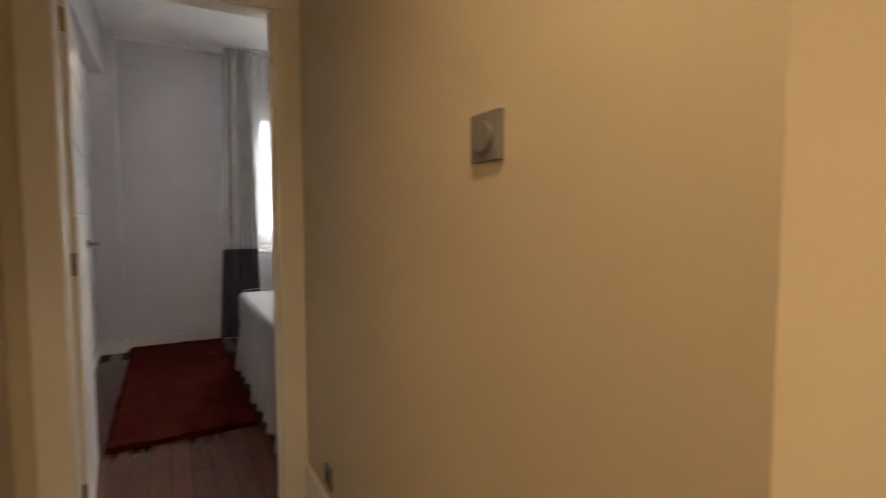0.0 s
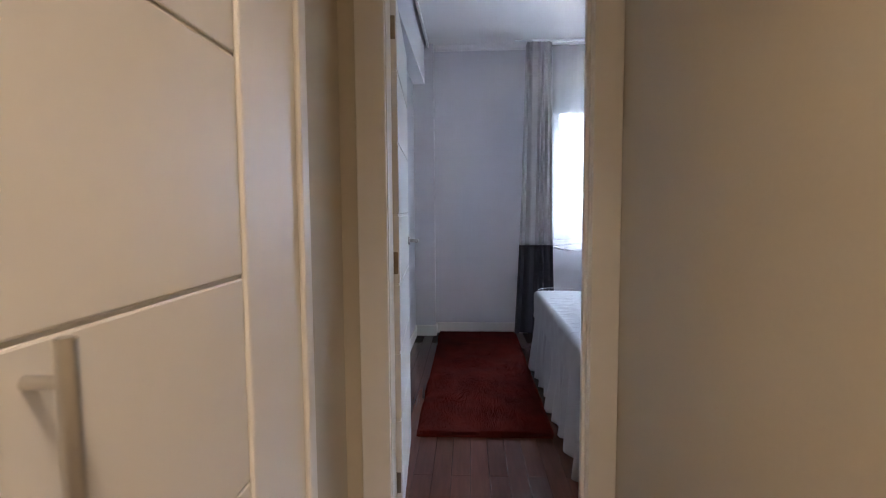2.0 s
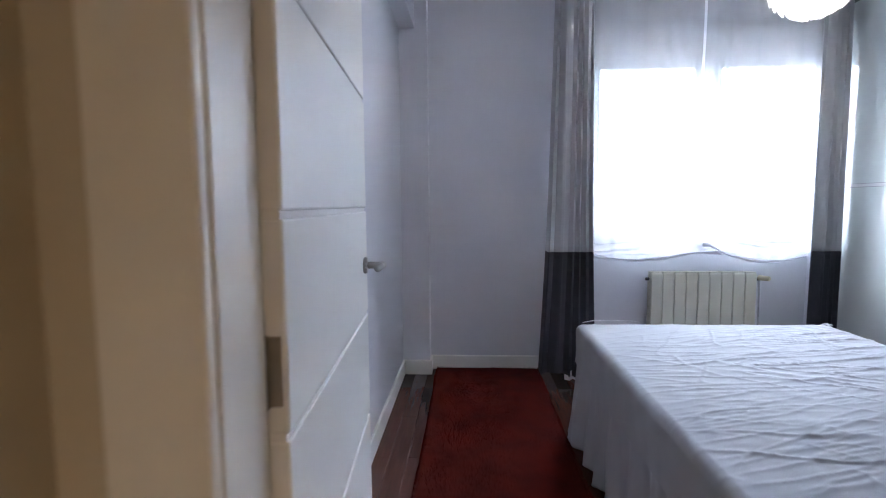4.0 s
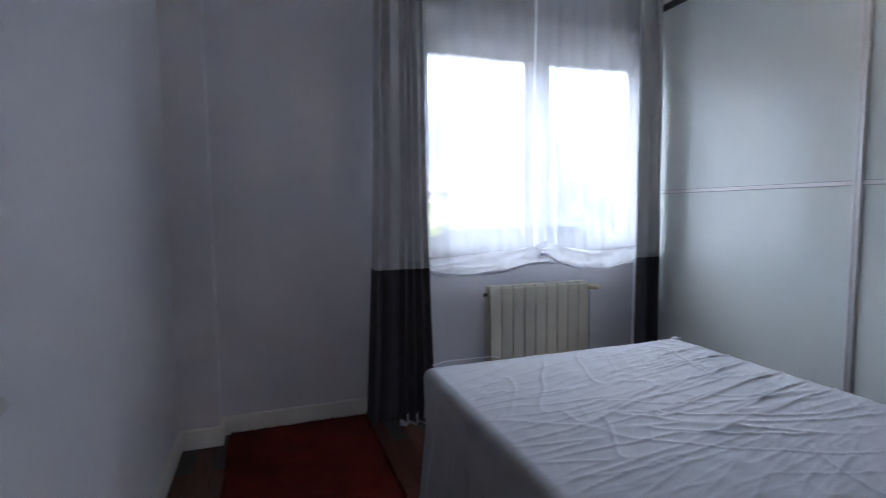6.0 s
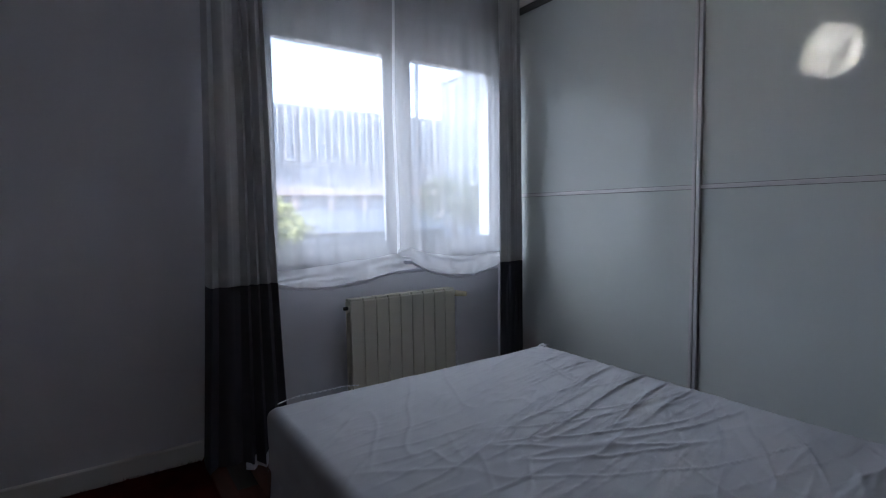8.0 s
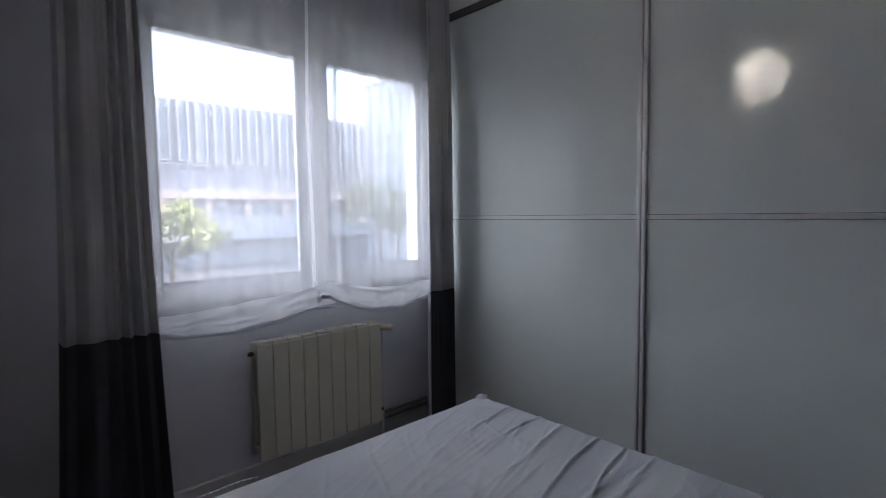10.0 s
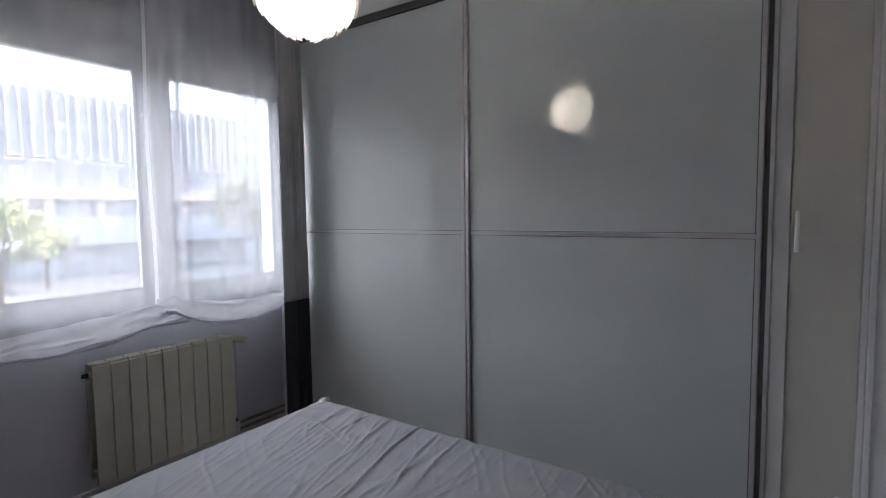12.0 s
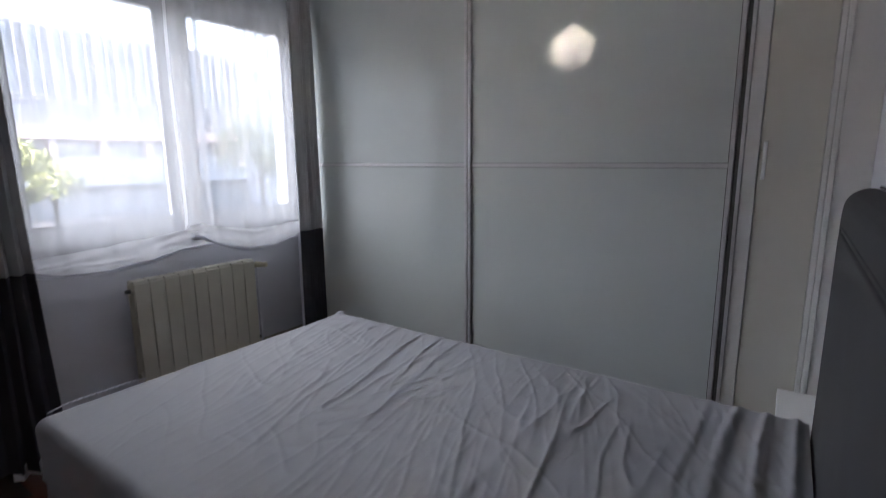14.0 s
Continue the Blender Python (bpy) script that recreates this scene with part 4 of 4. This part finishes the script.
for r in range(4):
    for c in range(10):
        part("window", B(-48.5 + c * 3.0, -47.2 + c * 3.0, 49.92, 50.02, -2.4 + r * 2.9, -0.8 + r * 2.9), M_HAZEWIN, brick_house)


def tree(x, y, h, spread, seed):
    t = thing("tree", (x, y, GZ), "leafy green street tree in sunlight", "tree", "street trees")
    g = random.Random(seed)
    tr = bmesh.new()
    rod(tr, (x, y, GZ), (x + 0.1, y, GZ + h * 0.5), 0.17, 10, r2=0.10)
    ends = []
    for i in range(7):
        a = i * 0.9 + g.uniform(0, 0.4)
        s = (x + 0.08, y, GZ + h * g.uniform(0.32, 0.5))
        e = (x + spread * 0.6 * math.cos(a), y + spread * 0.6 * math.sin(a), GZ + h * g.uniform(0.6, 0.9))
        rod(tr, s, e, 0.06, 8, r2=0.02)
        ends.append(e)
    part("trunk", tr, M_BARK, t)
    vs, fs = [], []
    clumps = [(e[0] + g.uniform(-1, 1) * 0.4, e[1] + g.uniform(-1, 1) * 0.4, e[2] + g.uniform(-0.4, 0.6), g.uniform(0.45, 1.0) * spread * 0.45) for e in ends for _ in range(3)]
    for cx, cy, cz, r in clumps:
        for _ in range(110):
            d = Vector((g.gauss(0, 1), g.gauss(0, 1), g.gauss(0, 0.8))).normalized() * r * g.uniform(0.35, 1.05)
            c = Vector((cx, cy, cz)) + d - Vector((x, y, GZ))
            u = Vector((g.gauss(0, 1), g.gauss(0, 1), g.gauss(0, 1))).normalized()
            w = u.orthogonal().normalized()
            s = g.uniform(0.10, 0.20)
            b = len(vs)
            vs += [tuple(c + u * s), tuple(c + w * s * 0.6), tuple(c - u * s), tuple(c - w * s * 0.6)]
            fs.append((b, b + 1, b + 2, b + 3))
    me = bpy.data.meshes.new("crown")
    me.from_pydata(vs, [], fs)
    me.materials.append(M_LEAF)
    cr = new("crown", me)
    cr.parent = t
    cr["kind"] = "stuff"
    return t


tree(9.6, 36, 7.0, 2.6, 1)
tree(24.5, 34, 8.6, 3.4, 2)
tree(31.0, 40, 7.5, 3.0, 3)
tree(15.5, 48, 5.0, 2.0, 5)
tree(-16, 40, 7.0, 2.8, 6)

# ---- planks of the parquet ----
PW, PL = 0.089, 0.94


def plank_mesh(w, length):
    b = B(-w / 2 + 0.0003, w / 2 - 0.0003, -length / 2 + 0.0003, length / 2 - 0.0003, -0.012, 0.0)
    top = [e for e in b.edges if all(v.co.z > -0.001 for v in e.verts)]
    bmesh.ops.bevel(b, geom=top, offset=0.0007, segments=1, affect='EDGES')
    m = bpy.data.meshes.new("plank")
    b.to_mesh(m)
    b.free()
    m.materials.append(M_PLANK)
    return m


full = plank_mesh(PW, PL)
half = plank_mesh(PW, PL / 2)
pr = random.Random(8)
for x_lo, x_hi, y_lo, y_hi in ((LEFT_X, 3.2, 0.0, 3.3), (-0.17, 0.90, -2.3, 0.0)):
    cols = int((x_hi - x_lo) / PW)
    for c in range(cols):
        x = x_lo + PW * (c + 0.5)
        y = y_lo
        short = c % 2
        while y < y_hi - 0.02:
            ln = PL / 2 if short else PL
            short = 0
            if y + ln > y_hi + 0.3:
                break
            ob = new("plank", half if ln < PL else full)
            ob.location = (x, y + ln / 2, pr.uniform(-0.0006, 0.0))
            ob.parent = floor
            y += ln
